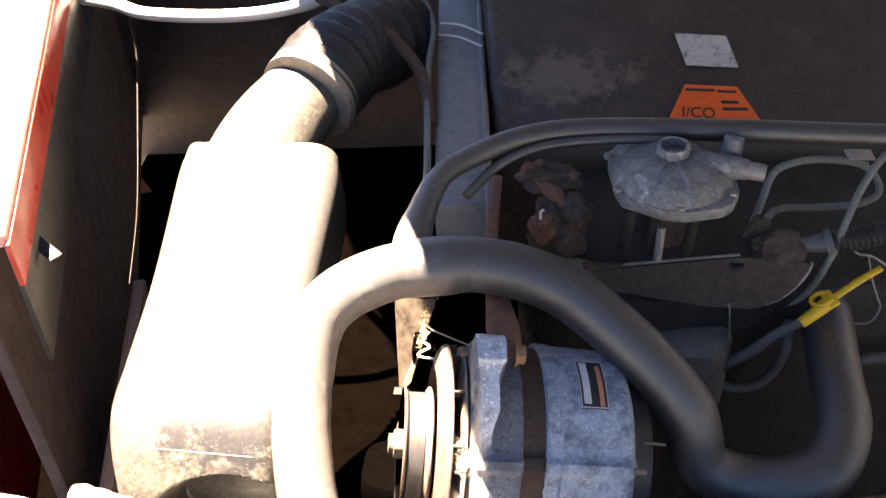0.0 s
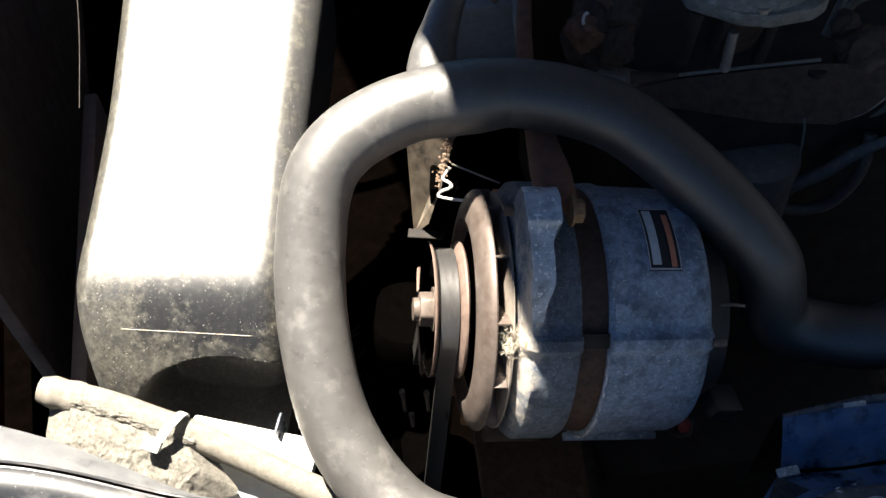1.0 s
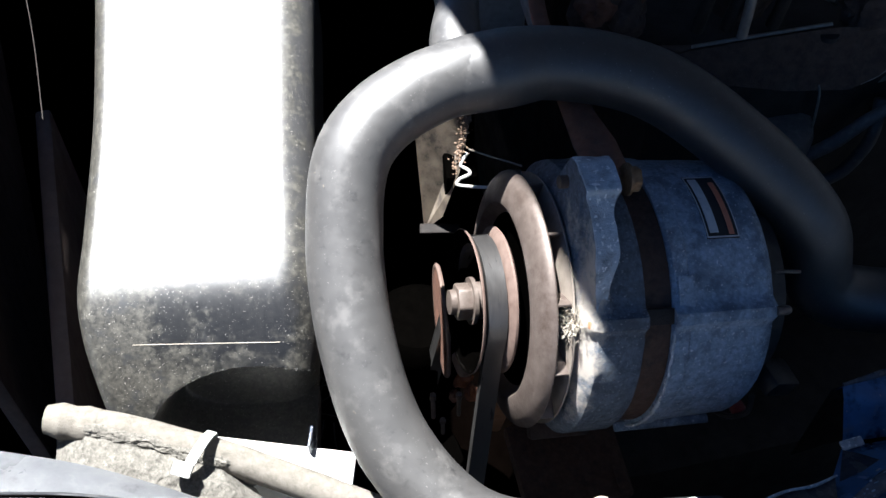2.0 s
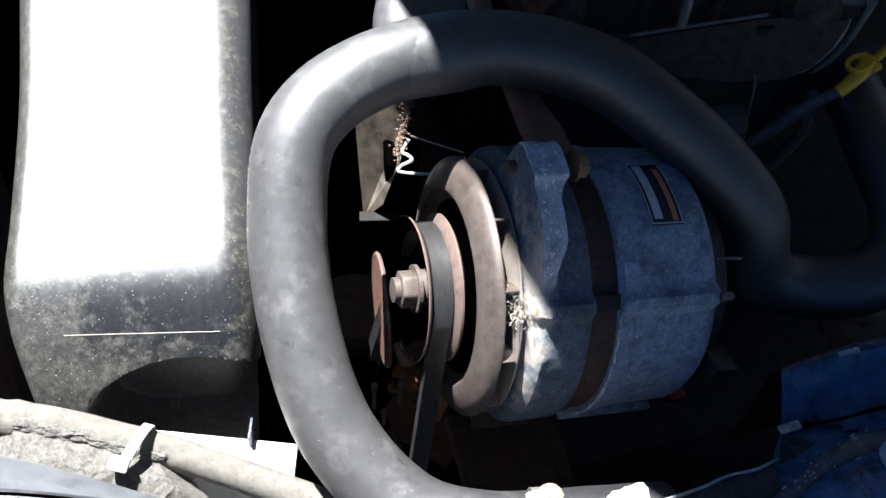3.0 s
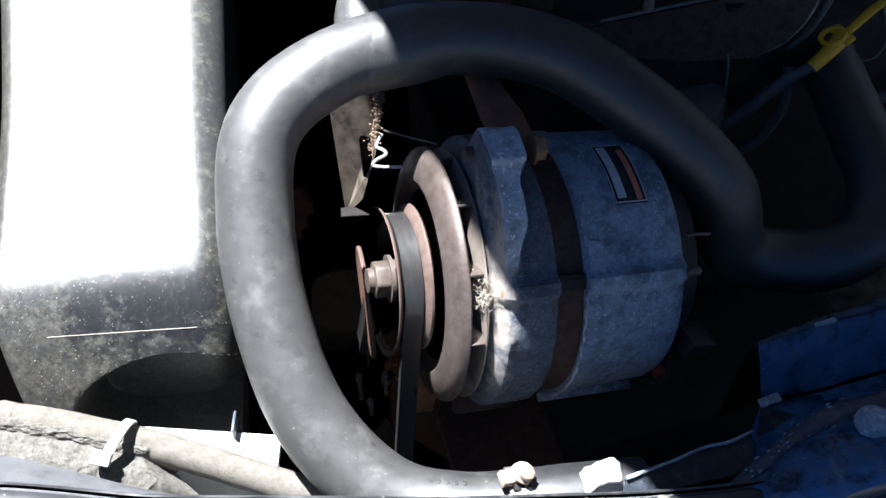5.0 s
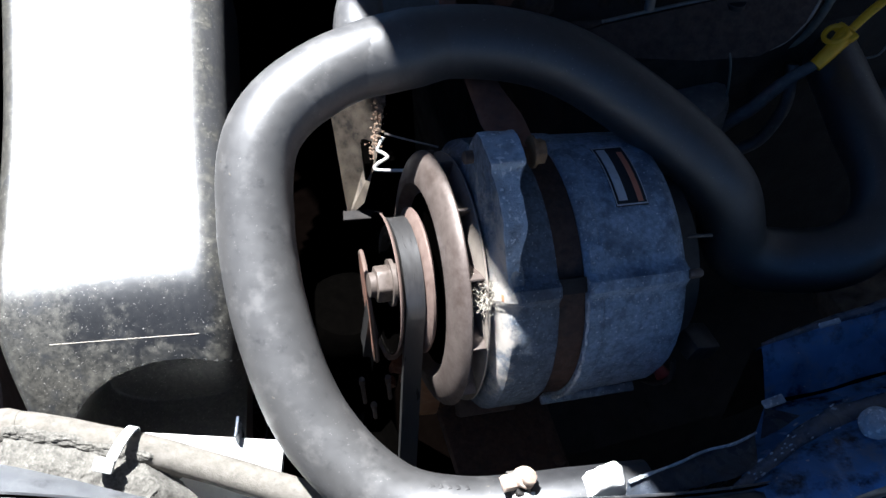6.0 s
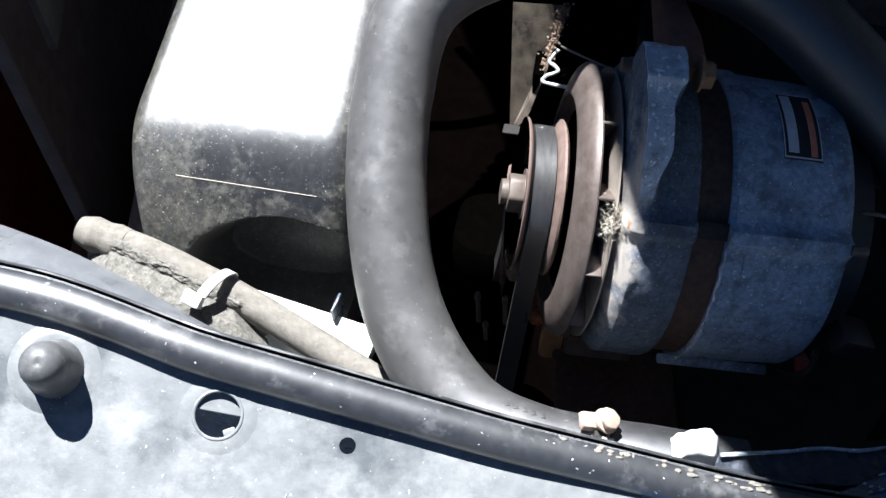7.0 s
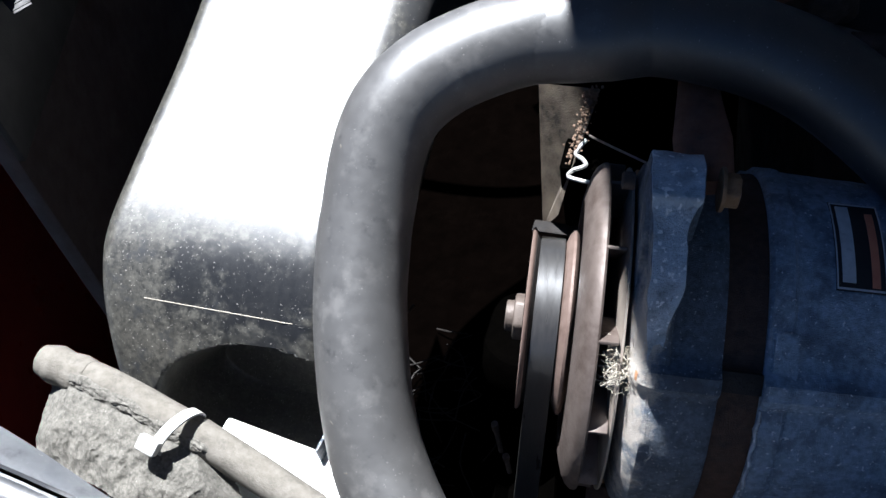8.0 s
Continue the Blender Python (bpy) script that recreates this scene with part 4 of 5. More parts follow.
part("block", box((0.60, 0.42, 0.50), (0.40, 0.95, 0.56), (0, 0, YAW), 0.02), "dark_iron", block)
part("sump_side", box((0.5, 0.2, 0.2), (0.36, 0.72, 0.42), (0, 0, YAW), 0.03), "dark_iron", block)

lb = thing("lower_bracket", "rust-brown alternator bracket plate below the housing", "bracket", at=(0.07, 0.53, 0.66))
part("plate", box((0.070, 0.055, 0.008), (0.072, 0.532, 0.676), (8, 10, 10), 0.003), "band", lb)
part("web", box((0.008, 0.05, 0.05), (0.100, 0.536, 0.65), (0, 0, 10), 0.003), "band", lb)

# adjuster strut from the lug to the engine
strut = thing("adjuster_strut", "rusty brown slotted adjuster strut bolted to the alternator", "strut", at=(0.08, 0.6, 0.86))
part("bar", tube([(0.083, 0.578, 0.878), (0.079, 0.605, 0.876), (0.074, 0.64, 0.872), (0.067, 0.70, 0.870), (0.068, 0.78, 0.872)], [0.0100, 0.0110, 0.0080, 0.0050, 0.0042], 10, 4, flat=0.35), "rust", strut)

# ---------------------------------------------------------------- coolant hose
HOSE = [(0.1250, 0.4415, 0.7680), (0.0855, 0.4410, 0.7717), (0.0374, 0.4438, 0.7717), (-0.0002, 0.4566, 0.7764), (-0.0305, 0.4880, 0.7968), (-0.0443, 0.5244, 0.8258), (-0.0479, 0.5670, 0.8580), (-0.0382, 0.6034, 0.8870),
        (-0.0007, 0.6303, 0.8970), (0.0544, 0.6458, 0.8946), (0.1130, 0.6407, 0.8815), (0.1635, 0.6147, 0.8536), (0.2008, 0.5913, 0.8183), (0.2141, 0.5793, 0.7775), (0.2419, 0.5750, 0.7650), (0.2742, 0.5703, 0.7699),
        (0.2994, 0.5822, 0.7768), (0.3130, 0.6120, 0.7838), (0.3171, 0.6570, 0.7834), (0.3230, 0.7081, 0.7811), (0.3274, 0.7603, 0.7789), (0.3299, 0.8110, 0.7776), (0.3306, 0.8596, 0.7771)]
hose = thing("coolant_hose", "black rubber coolant hose looping round the alternator, dust tone fading toward its shade", "hose", at=(0.0, 0.55, 0.75))
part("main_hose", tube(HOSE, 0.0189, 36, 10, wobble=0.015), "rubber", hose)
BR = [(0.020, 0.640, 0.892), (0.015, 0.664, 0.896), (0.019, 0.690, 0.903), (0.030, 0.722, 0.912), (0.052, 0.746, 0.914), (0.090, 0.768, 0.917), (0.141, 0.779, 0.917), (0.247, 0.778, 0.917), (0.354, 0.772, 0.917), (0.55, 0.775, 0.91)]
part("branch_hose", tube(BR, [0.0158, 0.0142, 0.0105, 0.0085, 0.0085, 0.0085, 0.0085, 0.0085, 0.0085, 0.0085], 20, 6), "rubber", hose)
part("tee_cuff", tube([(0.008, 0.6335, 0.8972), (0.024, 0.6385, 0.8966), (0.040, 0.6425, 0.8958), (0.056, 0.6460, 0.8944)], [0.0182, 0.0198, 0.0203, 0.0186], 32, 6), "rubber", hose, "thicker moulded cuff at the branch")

line_h = spline(HOSE, 10)
rngh = random.Random(31)
for k in range(9):
    i = rngh.randrange(14, 88)
    d = (line_h[i + 1] - line_h[i]).normalized()
    side = d.cross(Vector((0, 0, 1))).normalized()
    a = rngh.uniform(-1.2, 1.2)
    n = side * math.sin(a) + d.cross(side) * -math.cos(a)
    n = n if n.z > 0 else -n
    bm = bmesh.new()
    bmesh.ops.create_icosphere(bm, subdivisions=1, radius=1, matrix=axes(line_h[i] + n * 0.0189, d, n) @ Matrix.Rotation(rngh.uniform(0, 3), 4, "Z") @ Matrix.Diagonal((rngh.uniform(0.0006, 0.0016), rngh.uniform(0.0002, 0.0004), 0.0001, 1)))
    part("scuff", bm, "dust_hose", hose, "pale scuff")
for k in range(5):
    x = 0.022 + 0.0042 * k
    i = min(range(len(line_h)), key=lambda q: abs(line_h[q].x - x) + 9 * (line_h[q].y > 0.47))
    part("print_bar", box((0.0022, 0.0026, 0.0003), line_h[i] + Vector((0, 0.006, 0.0181)), (-20, 14, 6), 0.0001), "rubber", hose, "faint moulded mark")

# ---------------------------------------------------------------- air duct
duct = thing("air_duct", "black plastic air duct coated with pale dust", "air duct", at=(-0.125, 0.6, 0.7))
# rows: place along, y, z of the crown, half width, middle x
DUCT = [(0.0, 0.500, 0.715, 0.048, -0.122), (0.06, 0.503, 0.745, 0.049, -0.122), (0.14, 0.513, 0.775, 0.052, -0.122), (0.21, 0.527, 0.798, 0.056, -0.123), (0.28, 0.545, 0.818, 0.060, -0.124), (0.36, 0.566, 0.833, 0.061, -0.125),
        (0.46, 0.60, 0.843, 0.0605, -0.124), (0.62, 0.67, 0.853, 0.061, -0.125), (0.8, 0.74, 0.864, 0.064, -0.127), (0.92, 0.79, 0.872, 0.066, -0.129), (1.0, 0.82, 0.876, 0.064, -0.131)]


def duct_point(u, v):
    y, z, h, cx = along(DUCT, v)
    y2, z2, _, _ = along(DUCT, min(1, v + 0.02))
    y1, z1, _, _ = along(DUCT, max(0, v - 0.02))
    nrm = Vector((0, -(z2 - z1), y2 - y1)).normalized()
    # rounded shoulders, then the sides fall away
    w = (u - 0.5) * 2
    side = min(1.0, abs(w) / 0.72)
    drop = 0.0
    x = cx + math.copysign(h * side, w)
    flat, deep = (0.48, 0.019) if w > 0 else (0.6, 0.012)
    if abs(w) > flat:
        q = (abs(w) - flat) / (1 - flat)
        x = cx + math.copysign(h * (flat / 0.72 + (1 - flat / 0.72) * math.sin(min(1, q * 2.2) * math.pi / 2)), w)
        drop = deep * (1 - math.cos(min(1, q * 2.2) * math.pi / 2)) + 0.09 * max(0, q - 0.45)
    p = Vector((x, y, z)) - nrm * drop
    # recessed oval mouth in the near end
    e = ((x + 0.102) / 0.053) ** 2 + ((v - 0.14) / 0.095) ** 2
    if e < 1.0:
        k = min(1, (1 - e) / 0.35)
        p -= nrm * 0.05 * k * k * (3 - 2 * k)
    return p


bm = grid(150, 260, duct_point)
part("shell", bm, "duct", duct)
part("moulding_line", tube([duct_point(0.300 + 0.50 * k / 8, 0.2745 - 0.0115 * k / 8) for k in range(9)], 0.0002, 6, 3), "wood_dust", duct, "pale moulding line")
# neck and second outlet at the far end
part("neck", tube([(-0.140, 0.740, 0.815), (-0.141, 0.785, 0.832), (-0.140, 0.825, 0.846), (-0.128, 0.862, 0.862), (-0.108, 0.900, 0.876)], [0.040, 0.047, 0.047, 0.043, 0.038], 36, 6, flat=0.85), "duct", duct)
bell = thing("bellows_hose", "black ribbed rubber intake bellows with a clamp", "hose", at=(-0.09, 0.95, 0.85))
PB = [(-0.103, 0.895, 0.876), (-0.092, 0.925, 0.882), (-0.08, 0.96, 0.882), (-0.06, 1.0, 0.872), (-0.04, 1.05, 0.86)]
part("bellows", tube(PB, [0.040 + 0.006 * (k % 2) for k in range(21)], 28, 8), "black_rubber", bell)
part("clamp", tube([(-0.105, 0.892, 0.876), (-0.100, 0.905, 0.878)], 0.0445, 28, 2), "steel", bell)

# ---------------------------------------------------------------- small dusty hose, tie, dust cake
small = thing("drain_hose", "dust-covered beige breather hose lying by the wing", "hose", at=(-0.12, 0.49, 0.78))
SH = [(-0.192, 0.510, 0.806), (-0.163, 0.505, 0.802), (-0.129, 0.497, 0.793), (-0.101, 0.490, 0.783), (-0.066, 0.479, 0.770), (-0.04, 0.470, 0.762), (-0.01, 0.462, 0.752)]
part("tube", tube(SH, 0.0080, 22, 8, wobble=0.05), "dust_hose", small)
part("end_plug", tube([(-0.197, 0.5105, 0.807), (-0.190, 0.5095, 0.806), (-0.184, 0.5085, 0.805), (-0.178, 0.5075, 0.804), (-0.172, 0.5065, 0.8035)], [0.0070, 0.0090, 0.0082, 0.0092, 0.0083], 22, 4), "dust_hose", small)
MUD = spline([(-0.210, 0.514, 0.808)] + SH[:5], 24)


def cake_point(u, v):
    """Heap of dust that leans on the hose's near side and slopes away to the wing, ragged at its ends."""
    k = 22 + u * (77 + 7 * noise.noise(Vector((v * 4.3, 2.0, 5.0))))
    i = min(int(k), len(MUD) - 2)
    p = MUD[i].lerp(MUD[i + 1], k - i)
    q = Vector((p.x * 90, v * 3.5, 0))
    end = min(1.0, 5 * u, 6 * (1 - u))
    rough = 0.0020 * noise.noise(q) + 0.0012 * noise.noise(q * 3.1) + 0.0006 * noise.noise(q * 9.0) + 0.0004 * noise.noise(q * 21.0)
    turn = math.pi * (0.10 + 0.04 * noise.noise(q * 1.7) + 0.30 * min(1.0, v / 0.4))
    r = 0.0077 + end * min(1.0, 5 * v) * (0.0013 + 0.7 * rough)
    near = Vector((0, -r * math.sin(turn), r * math.cos(turn)))
    slope = max(0.0, (v - 0.4) / 0.6)
    return p + near + Vector((0.0006 * noise.noise(q * 6), -0.030 * slope, -0.004 * slope - 0.010 * slope * slope - (1 - end) * 0.012 * min(1.0, 3 * v) + rough * slope))


solid("dust_cake", grid(190, 64, cake_point), "mud", "lumpy grey caked dust heaped against the breather hose", "dirt", kind="stuff")
tie = thing("cable_tie", "white nylon cable tie round the dusty hose", "cable tie", at=(-0.13, 0.496, 0.79))
c = Vector((-0.1245, 0.4917, 0.7958))
d = Vector((0.035, -0.009, -0.010)).normalized()
s1 = d.cross(Vector((0, 0, 1))).normalized()
s2 = s1.cross(d)
bm = bmesh.new()
rings = []
for k in range(32):
    t = 2 * math.pi * k / 32
    way = s1 * 0.0113 * math.cos(t) + s2 * 0.0097 * math.sin(t)
    lean = d * -0.0030 * math.cos(t)
    rings.append([bm.verts.new(c + way * f + d * e + lean) for f, e in ((1.0, -0.0026), (1.0, 0.0026), (1.08, 0.0023), (1.08, -0.0023))])
for p, q in zip(rings, rings[1:] + rings[:1]):
    for k in range(4):
        bm.faces.new((p[k], p[(k + 1) % 4], q[(k + 1) % 4], q[k]))
part("band", bm, "white", tie)
head = axes(c + s1 * 0.0125 - d * 0.0030 + Vector((0, 0, 0.0065)), d, (0, -0.5, 0.8))
bm = box((0.0095, 0.0068, 0.0050), (0, 0, 0), (0, 0, 0), 0.0012)
bm.transform(head)
part("head", bm, "white", tie, "square ratchet head")

bk = thing("plastic_bracket", "bright white plastic bracket with an upright fin", "bracket", at=(-0.08, 0.50, 0.74))
part("plate", box((0.075, 0.05, 0.012), (-0.092, 0.490, 0.752), (0, 8, -8), 0.002), "white", bk)
part("fin", box((0.0015, 0.012, 0.016), (-0.0745, 0.514, 0.757), (0, 0, -8), 0.0004), "dark_sheet", bk, "thin dark fin")

# ---------------------------------------------------------------- dusty bracket with spring clip
br = thing("belt_guard_bracket", "tan dust-caked bracket with a bright wire clip", "bracket", at=(0.0, 0.67, 0.72))
pl = [(-0.008, 0.698, 0.8165), (0.026, 0.682, 0.829), (0.016, 0.656, 0.804), (0.006, 0.655, 0.768), (-0.005, 0.662, 0.748)]
bm = bmesh.new()
vs = [bm.verts.new(p) for p in pl]
bm.faces.new(vs)
bmesh.ops.solidify(bm, geom=bm.faces[:], thickness=0.003)
part("plate", bm, "tan", br, smooth=0)
part("clip", tube([(0.0215, 0.664, 0.8130), (0.0185, 0.6605, 0.8108), (0.0172, 0.6580, 0.8090), (0.0205, 0.6565, 0.8078), (0.0225, 0.6545, 0.8062), (0.0200, 0.6535, 0.8048), (0.0165, 0.6528, 0.8036), (0.0143, 0.6510, 0.8010), (0.0215, 0.6485, 0.8012), (0.033, 0.646, 0.802)], 0.0010, 8, 4), "wire", br, "bright bent wire clip")
part("stay_wire", tube([(0.0225, 0.6660, 0.8140), (0.034, 0.661, 0.8125), (0.052, 0.652, 0.812)], 0.0006, 6, 4), "steel", br, "thin dull wire")
# near-black block fills the shaded depth behind the plate
part("arm", box((0.02, 0.03, 0.05), (0.018, 0.672, 0.775), (0, 0, 0), 0.003), "void_black", br)

# ---------------------------------------------------------------- timing cover, valve cover
tc = thing("timing_cover", "grey timing belt cover across the engine front", "cover", at=(0.03, 0.9, 0.6))
bm = box((0.046, 0.445, 0.075), (0.026, 0.973, 0.8275), (0, 0, 4.5), 0.004)
part("cover", bm, "grey", tc)
part("edge_strip", box((0.004, 0.48, 0.012), (0.047, 0.945, 0.860), (0, 0, 4.5), 0.001), "grey", tc)
for y in (1.005, 1.03):
    part("cable_tie", tube([(0.0, y + 0.02, 0.868), (0.02, y + 0.012, 0.870), (0.044, y - 0.004, 0.868)], 0.0016, 6, 4, flat=0.5), "white", tc, "white tie")
vc = thing("valve_cover", "brown-black dusty valve cover with two stickers", "engine cover", at=(0.4, 1.0, 0.8))
prof = [(0.868, 0.70), (0.872, 0.825), (0.885, 0.840), (1.005, 0.920), (1.06, 0.935), (1.22, 0.93), (1.26, 0.90), (1.27, 0.70)]
bm = prism(prof, 0.60, Matrix(((0, 0, 1, 0.060), (1, 0, 0, 0), (0, 1, 0, 0), (0, 0, 0, 1))), 0.008, segs=3)
bm.transform(Matrix.Translation((0.06, 0.885, 0)) @ Matrix.Rotation(radians(5.7), 4, "Z") @ Matrix.Translation((-0.06, -0.885, 0)))
part("cover", bm, "cover", vc)


def sticker(name, corners, lift, mat, parent, label=""):
    """A thin sheet through four corners, lifted along its own normal."""
    P = [Vector(p) for p in corners]
    n = (P[1] - P[0]).cross(P[3] - P[0]).normalized()
    n = -n if n.z < 0 else n
    bm = bmesh.new()
    lo = [bm.verts.new(p + n * (lift - 0.0012)) for p in P]
    hi = [bm.verts.new(p + n * lift) for p in P]
    bm.faces.new(lo)
    bm.faces.new(hi)
    for k in range(4):
        bm.faces.new((lo[k], lo[(k + 1) % 4], hi[(k + 1) % 4], hi[k]))
    return part(name, bm, mat, parent, label, smooth=0)


ORANGE = [(0.228, 0.936, 0.8625), (0.274, 0.936, 0.860), (0.295, 0.907, 0.840), (0.211, 0.903, 0.8415)]
st = sticker("orange_sticker", ORANGE, 0.004, "orange", vc, "orange trapezoid warning sticker")
def on_quad(q, u, v):
    a, b, c, d = (Vector(p) for p in q)
    return (a * (1 - u) + b * u) * (1 - v) + (d * (1 - u) + c * u) * v
for u0, u1, v0, v1 in ((0.05, 0.55, 0.10, 0.16), (0.60, 0.92, 0.12, 0.18), (0.62, 0.86, 0.40, 0.47), (0.62, 0.93, 0.58, 0.65)):
    sticker("print_bar", [on_quad(ORANGE, u0, v0), on_quad(ORANGE, u1, v0), on_quad(ORANGE, u1, v1), on_quad(ORANGE, u0, v1)], 0.0046, "black_print", st)
txt = bpy.data.curves.new("lettering", "FONT")
txt.body, txt.size, txt.extrude = "I/CO", 0.0145, 0.0001
txt.materials.append(M["black_print"])
word = new("lettering", txt)
qx = (Vector(ORANGE[1]) - Vector(ORANGE[0])).normalized()
qz = qx.cross(Vector(ORANGE[0]) - Vector(ORANGE[3])).normalized()
word.matrix_basis = axes(on_quad(ORANGE, 0.13, 0.82) + qz * 0.0047, qx, qz)
word.parent = st
WHITE = [(0.220, 0.978, 0.891), (0.266, 0.978, 0.888), (0.276, 0.953, 0.870), (0.230, 0.952, 0.873)]
sticker("white_sticker", WHITE, 0.004, "sticker", vc, "soiled white sticker")

# ---------------------------------------------------------------- throttle unit and neighbours
th = thing("vacuum_pump", "grey cast aluminium pump cover with a round neck", "pump", at=(0.2, 0.74, 0.85))
lid = [(0.153, 0.775), (0.152, 0.760), (0.156, 0.728), (0.160, 0.716), (0.188, 0.701), (0.205, 0.699), (0.230, 0.705), (0.238, 0.712), (0.244, 0.728), (0.243, 0.748), (0.236, 0.765), (0.215, 0.780), (0.190, 0.788), (0.160, 0.786)]
part("lid", prism(lid, 0.010, pose(0, 0, 0.890), 0.0022, segs=2), "cast", th)
bm = lathe([(0.0, 0.0425), (0.004, 0.0405), (0.010, 0.036), (0.0145, 0.029), (0.0175, 0.020), (0.0180, 0.010)], 40, axis="z", at=(0.196, 0.744, 0.899))
for v in bm.verts:
    v.co.x = 0.196 + (v.co.x - 0.196) * 0.98 + max(0, v.co.x - 0.2) * 0.12
    v.co.z += 0.0028 * noise.noise(v.co * 48) + 0.0014 * noise.noise(v.co * 110)
part("dome", bm, "cast", th)
part("neck", lathe([(0.0, 0.0122), (0.010, 0.0118), (0.0165, 0.0118), (0.0175, 0.0112), (0.0175, 0.0092), (0.010, 0.0088), (0.008, 0.004), (0.0095, 0.0035), (0.0095, 0.001)], 32, axis="z", at=(0.197, 0.748, 0.9065)), "cast", th, "round open neck")
part("port", tube([(0.214, 0.746, 0.908), (0.236, 0.742, 0.909), (0.250, 0.740, 0.908)], [0.0110, 0.0090, 0.0075], 16, 4), "cast", th)
part("stub", tube([(0.248, 0.740, 0.908), (0.256, 0.7385, 0.9075), (0.262, 0.737, 0.907)], [0.0062, 0.0066, 0.0062], 14, 4), "steel", th, "short brownish stub")
part("elbow", tube([(0.238, 0.755, 0.902), (0.240, 0.756, 0.915), (0.241, 0.758, 0.924)], [0.0085, 0.0080, 0.0072], 14, 4), "dark_sheet", th, "dark upright elbow")
for ang in (200, 238, 285, 340):
    c, sn = math.cos(radians(ang)), math.sin(radians(ang))
    part("rib", tube([(0.197 + 0.011 * c, 0.747 + 0.011 * sn, 0.9165), (0.197 + 0.024 * c, 0.746 + 0.024 * sn, 0.9150), (0.197 + 0.036 * c, 0.745 + 0.036 * sn, 0.9080), (0.197 + 0.044 * c, 0.744 + 0.042 * sn, 0.8985)], 0.0020, 8, 4, wobble=0.2), "cast", th)
part("body", lathe([(-0.05, 0.018), (-0.03, 0.024), (-0.012, 0.028), (0.0, 0.036)], 28, axis="z", at=(0.195, 0.748, 0.893)), "brown_iron", th, "dirty brown cast body")
for x in (0.168, 0.186, 0.214):
    part("leg", tube([(x, 0.722, 0.885), (x - 0.002, 0.720, 0.866), (x - 0.004, 0.722, 0.846)], [0.005, 0.004, 0.0045], 10, 4), "dark_iron", th)
part("drain_pipe", tube([(0.190, 0.716, 0.874), (0.1895, 0.714, 0.860), (0.189, 0.713, 0.846)], 0.0032, 10, 4), "steel", th, "short pale pipe")
for x, y in ((0.153, 0.768), (0.158, 0.725), (0.238, 0.722), (0.200, 0.704)):
    part("screw", prism(hexagon(0.0042), 0.0035, pose(x, y, 0.8985), 0.0006), "steel", th)
man = thing("rusty_casting", "lumpy rusty brown exhaust casting", "engine part", at=(0.12, 0.74, 0.80))


def lump(at, size, seed):
    """A knobbly rounded casting lump."""
    bm = bmesh.new()
    bmesh.ops.create_icosphere(bm, subdivisions=4, radius=1)
    off = Vector((seed * 3.7, seed * 1.3, seed))
    for v in bm.verts:
        n = v.co.copy()
        v.co *= 1 + 0.28 * noise.noise(n * 1.7 + off) + 0.14 * noise.noise(n * 4.5 + off) + 0.05 * noise.noise(n * 11 + off)
        v.co = Vector(at) + Vector((v.co.x * size[0], v.co.y * size[1], v.co.z * size[2]))
    return bm


part("casting", lump((0.117, 0.752, 0.845), (0.022, 0.022, 0.034), 1), "brown_iron", man)
part("flange", lump((0.108, 0.768, 0.880), (0.024, 0.016, 0.010), 2), "brown_iron", man)
part("boss", lump((0.128, 0.742, 0.868), (0.013, 0.013, 0.012), 3), "brown_iron", man)
part("boss", lump((0.106, 0.738, 0.856), (0.012, 0.012, 0.014), 4), "rust", man)
part("boss", lump((0.124, 0.732, 0.848), (0.011, 0.010, 0.016), 5), "brown_iron", man)
part("arm", tube([(0.090, 0.775, 0.884), (0.104, 0.762, 0.880), (0.118, 0.748, 0.872), (0.132, 0.735, 0.858)], [0.006, 0.008, 0.007, 0.006], 12, 6, wobble=0.4), "rust", man)
for x, y, z in ((0.100, 0.772, 0.888), (0.126, 0.762, 0.884), (0.1045, 0.727, 0.866)):
    part("stud", prism(hexagon(0.0036), 0.006, pose(x, y, z, 25, 10, 0), 0.0008), "rust", man)
part("spring_wire", tube([(0.1035, 0.7262, 0.870), (0.1022, 0.7265, 0.874), (0.1030, 0.7268, 0.8785), (0.1048, 0.7268, 0.880)], 0.0010, 8, 4), "wire", man, "bright bent wire")
hs = thing("heat_shield", "brown dirty steel heat shield plate with a hole", "heat shield", at=(0.22, 0.73, 0.8))
bm = bmesh.new()
vs = [bm.verts.new(p) for p in ((0.130, 0.727, 0.8165), (0.164, 0.7287, 0.8238), (0.210, 0.7293, 0.830), (0.2525, 0.7295, 0.8352), (0.280, 0.7285, 0.8350), (0.304, 0.725, 0.834), (0.294, 0.7165, 0.8196), (0.2826, 0.7114, 0.8103), (0.2643, 0.7081, 0.803), (0.2254, 0.7107, 0.8025), (0.1637, 0.7187, 0.8081), (0.140, 0.7235, 0.8115))]
bm.faces.new(vs)
bmesh.ops.triangulate(bm, faces=bm.faces[:])
bmesh.ops.solidify(bm, geom=bm.faces[:], thickness=0.003)
part("plate", bm, "brown_iron", hs, smooth=50)
part("rolled_edge", tube([(0.305, 0.7255, 0.8350), (0.301, 0.7215, 0.828), (0.294, 0.7165, 0.8202), (0.2826, 0.7114, 0.8109), (0.272, 0.709, 0.806)], [0.0012, 0.0020, 0.0022, 0.0016, 0.0008], 8, 5, flat=0.6), "steel", hs, "pale rolled edge")
# solid black disc paints the dark inside of a hole
part("hole", lathe([(0.0, 0.006), (0.0035, 0.006)], 20, axis="z", at=(0.2500, 0.7262, 0.8300)), "black_print", hs, "black disc for a round hole")
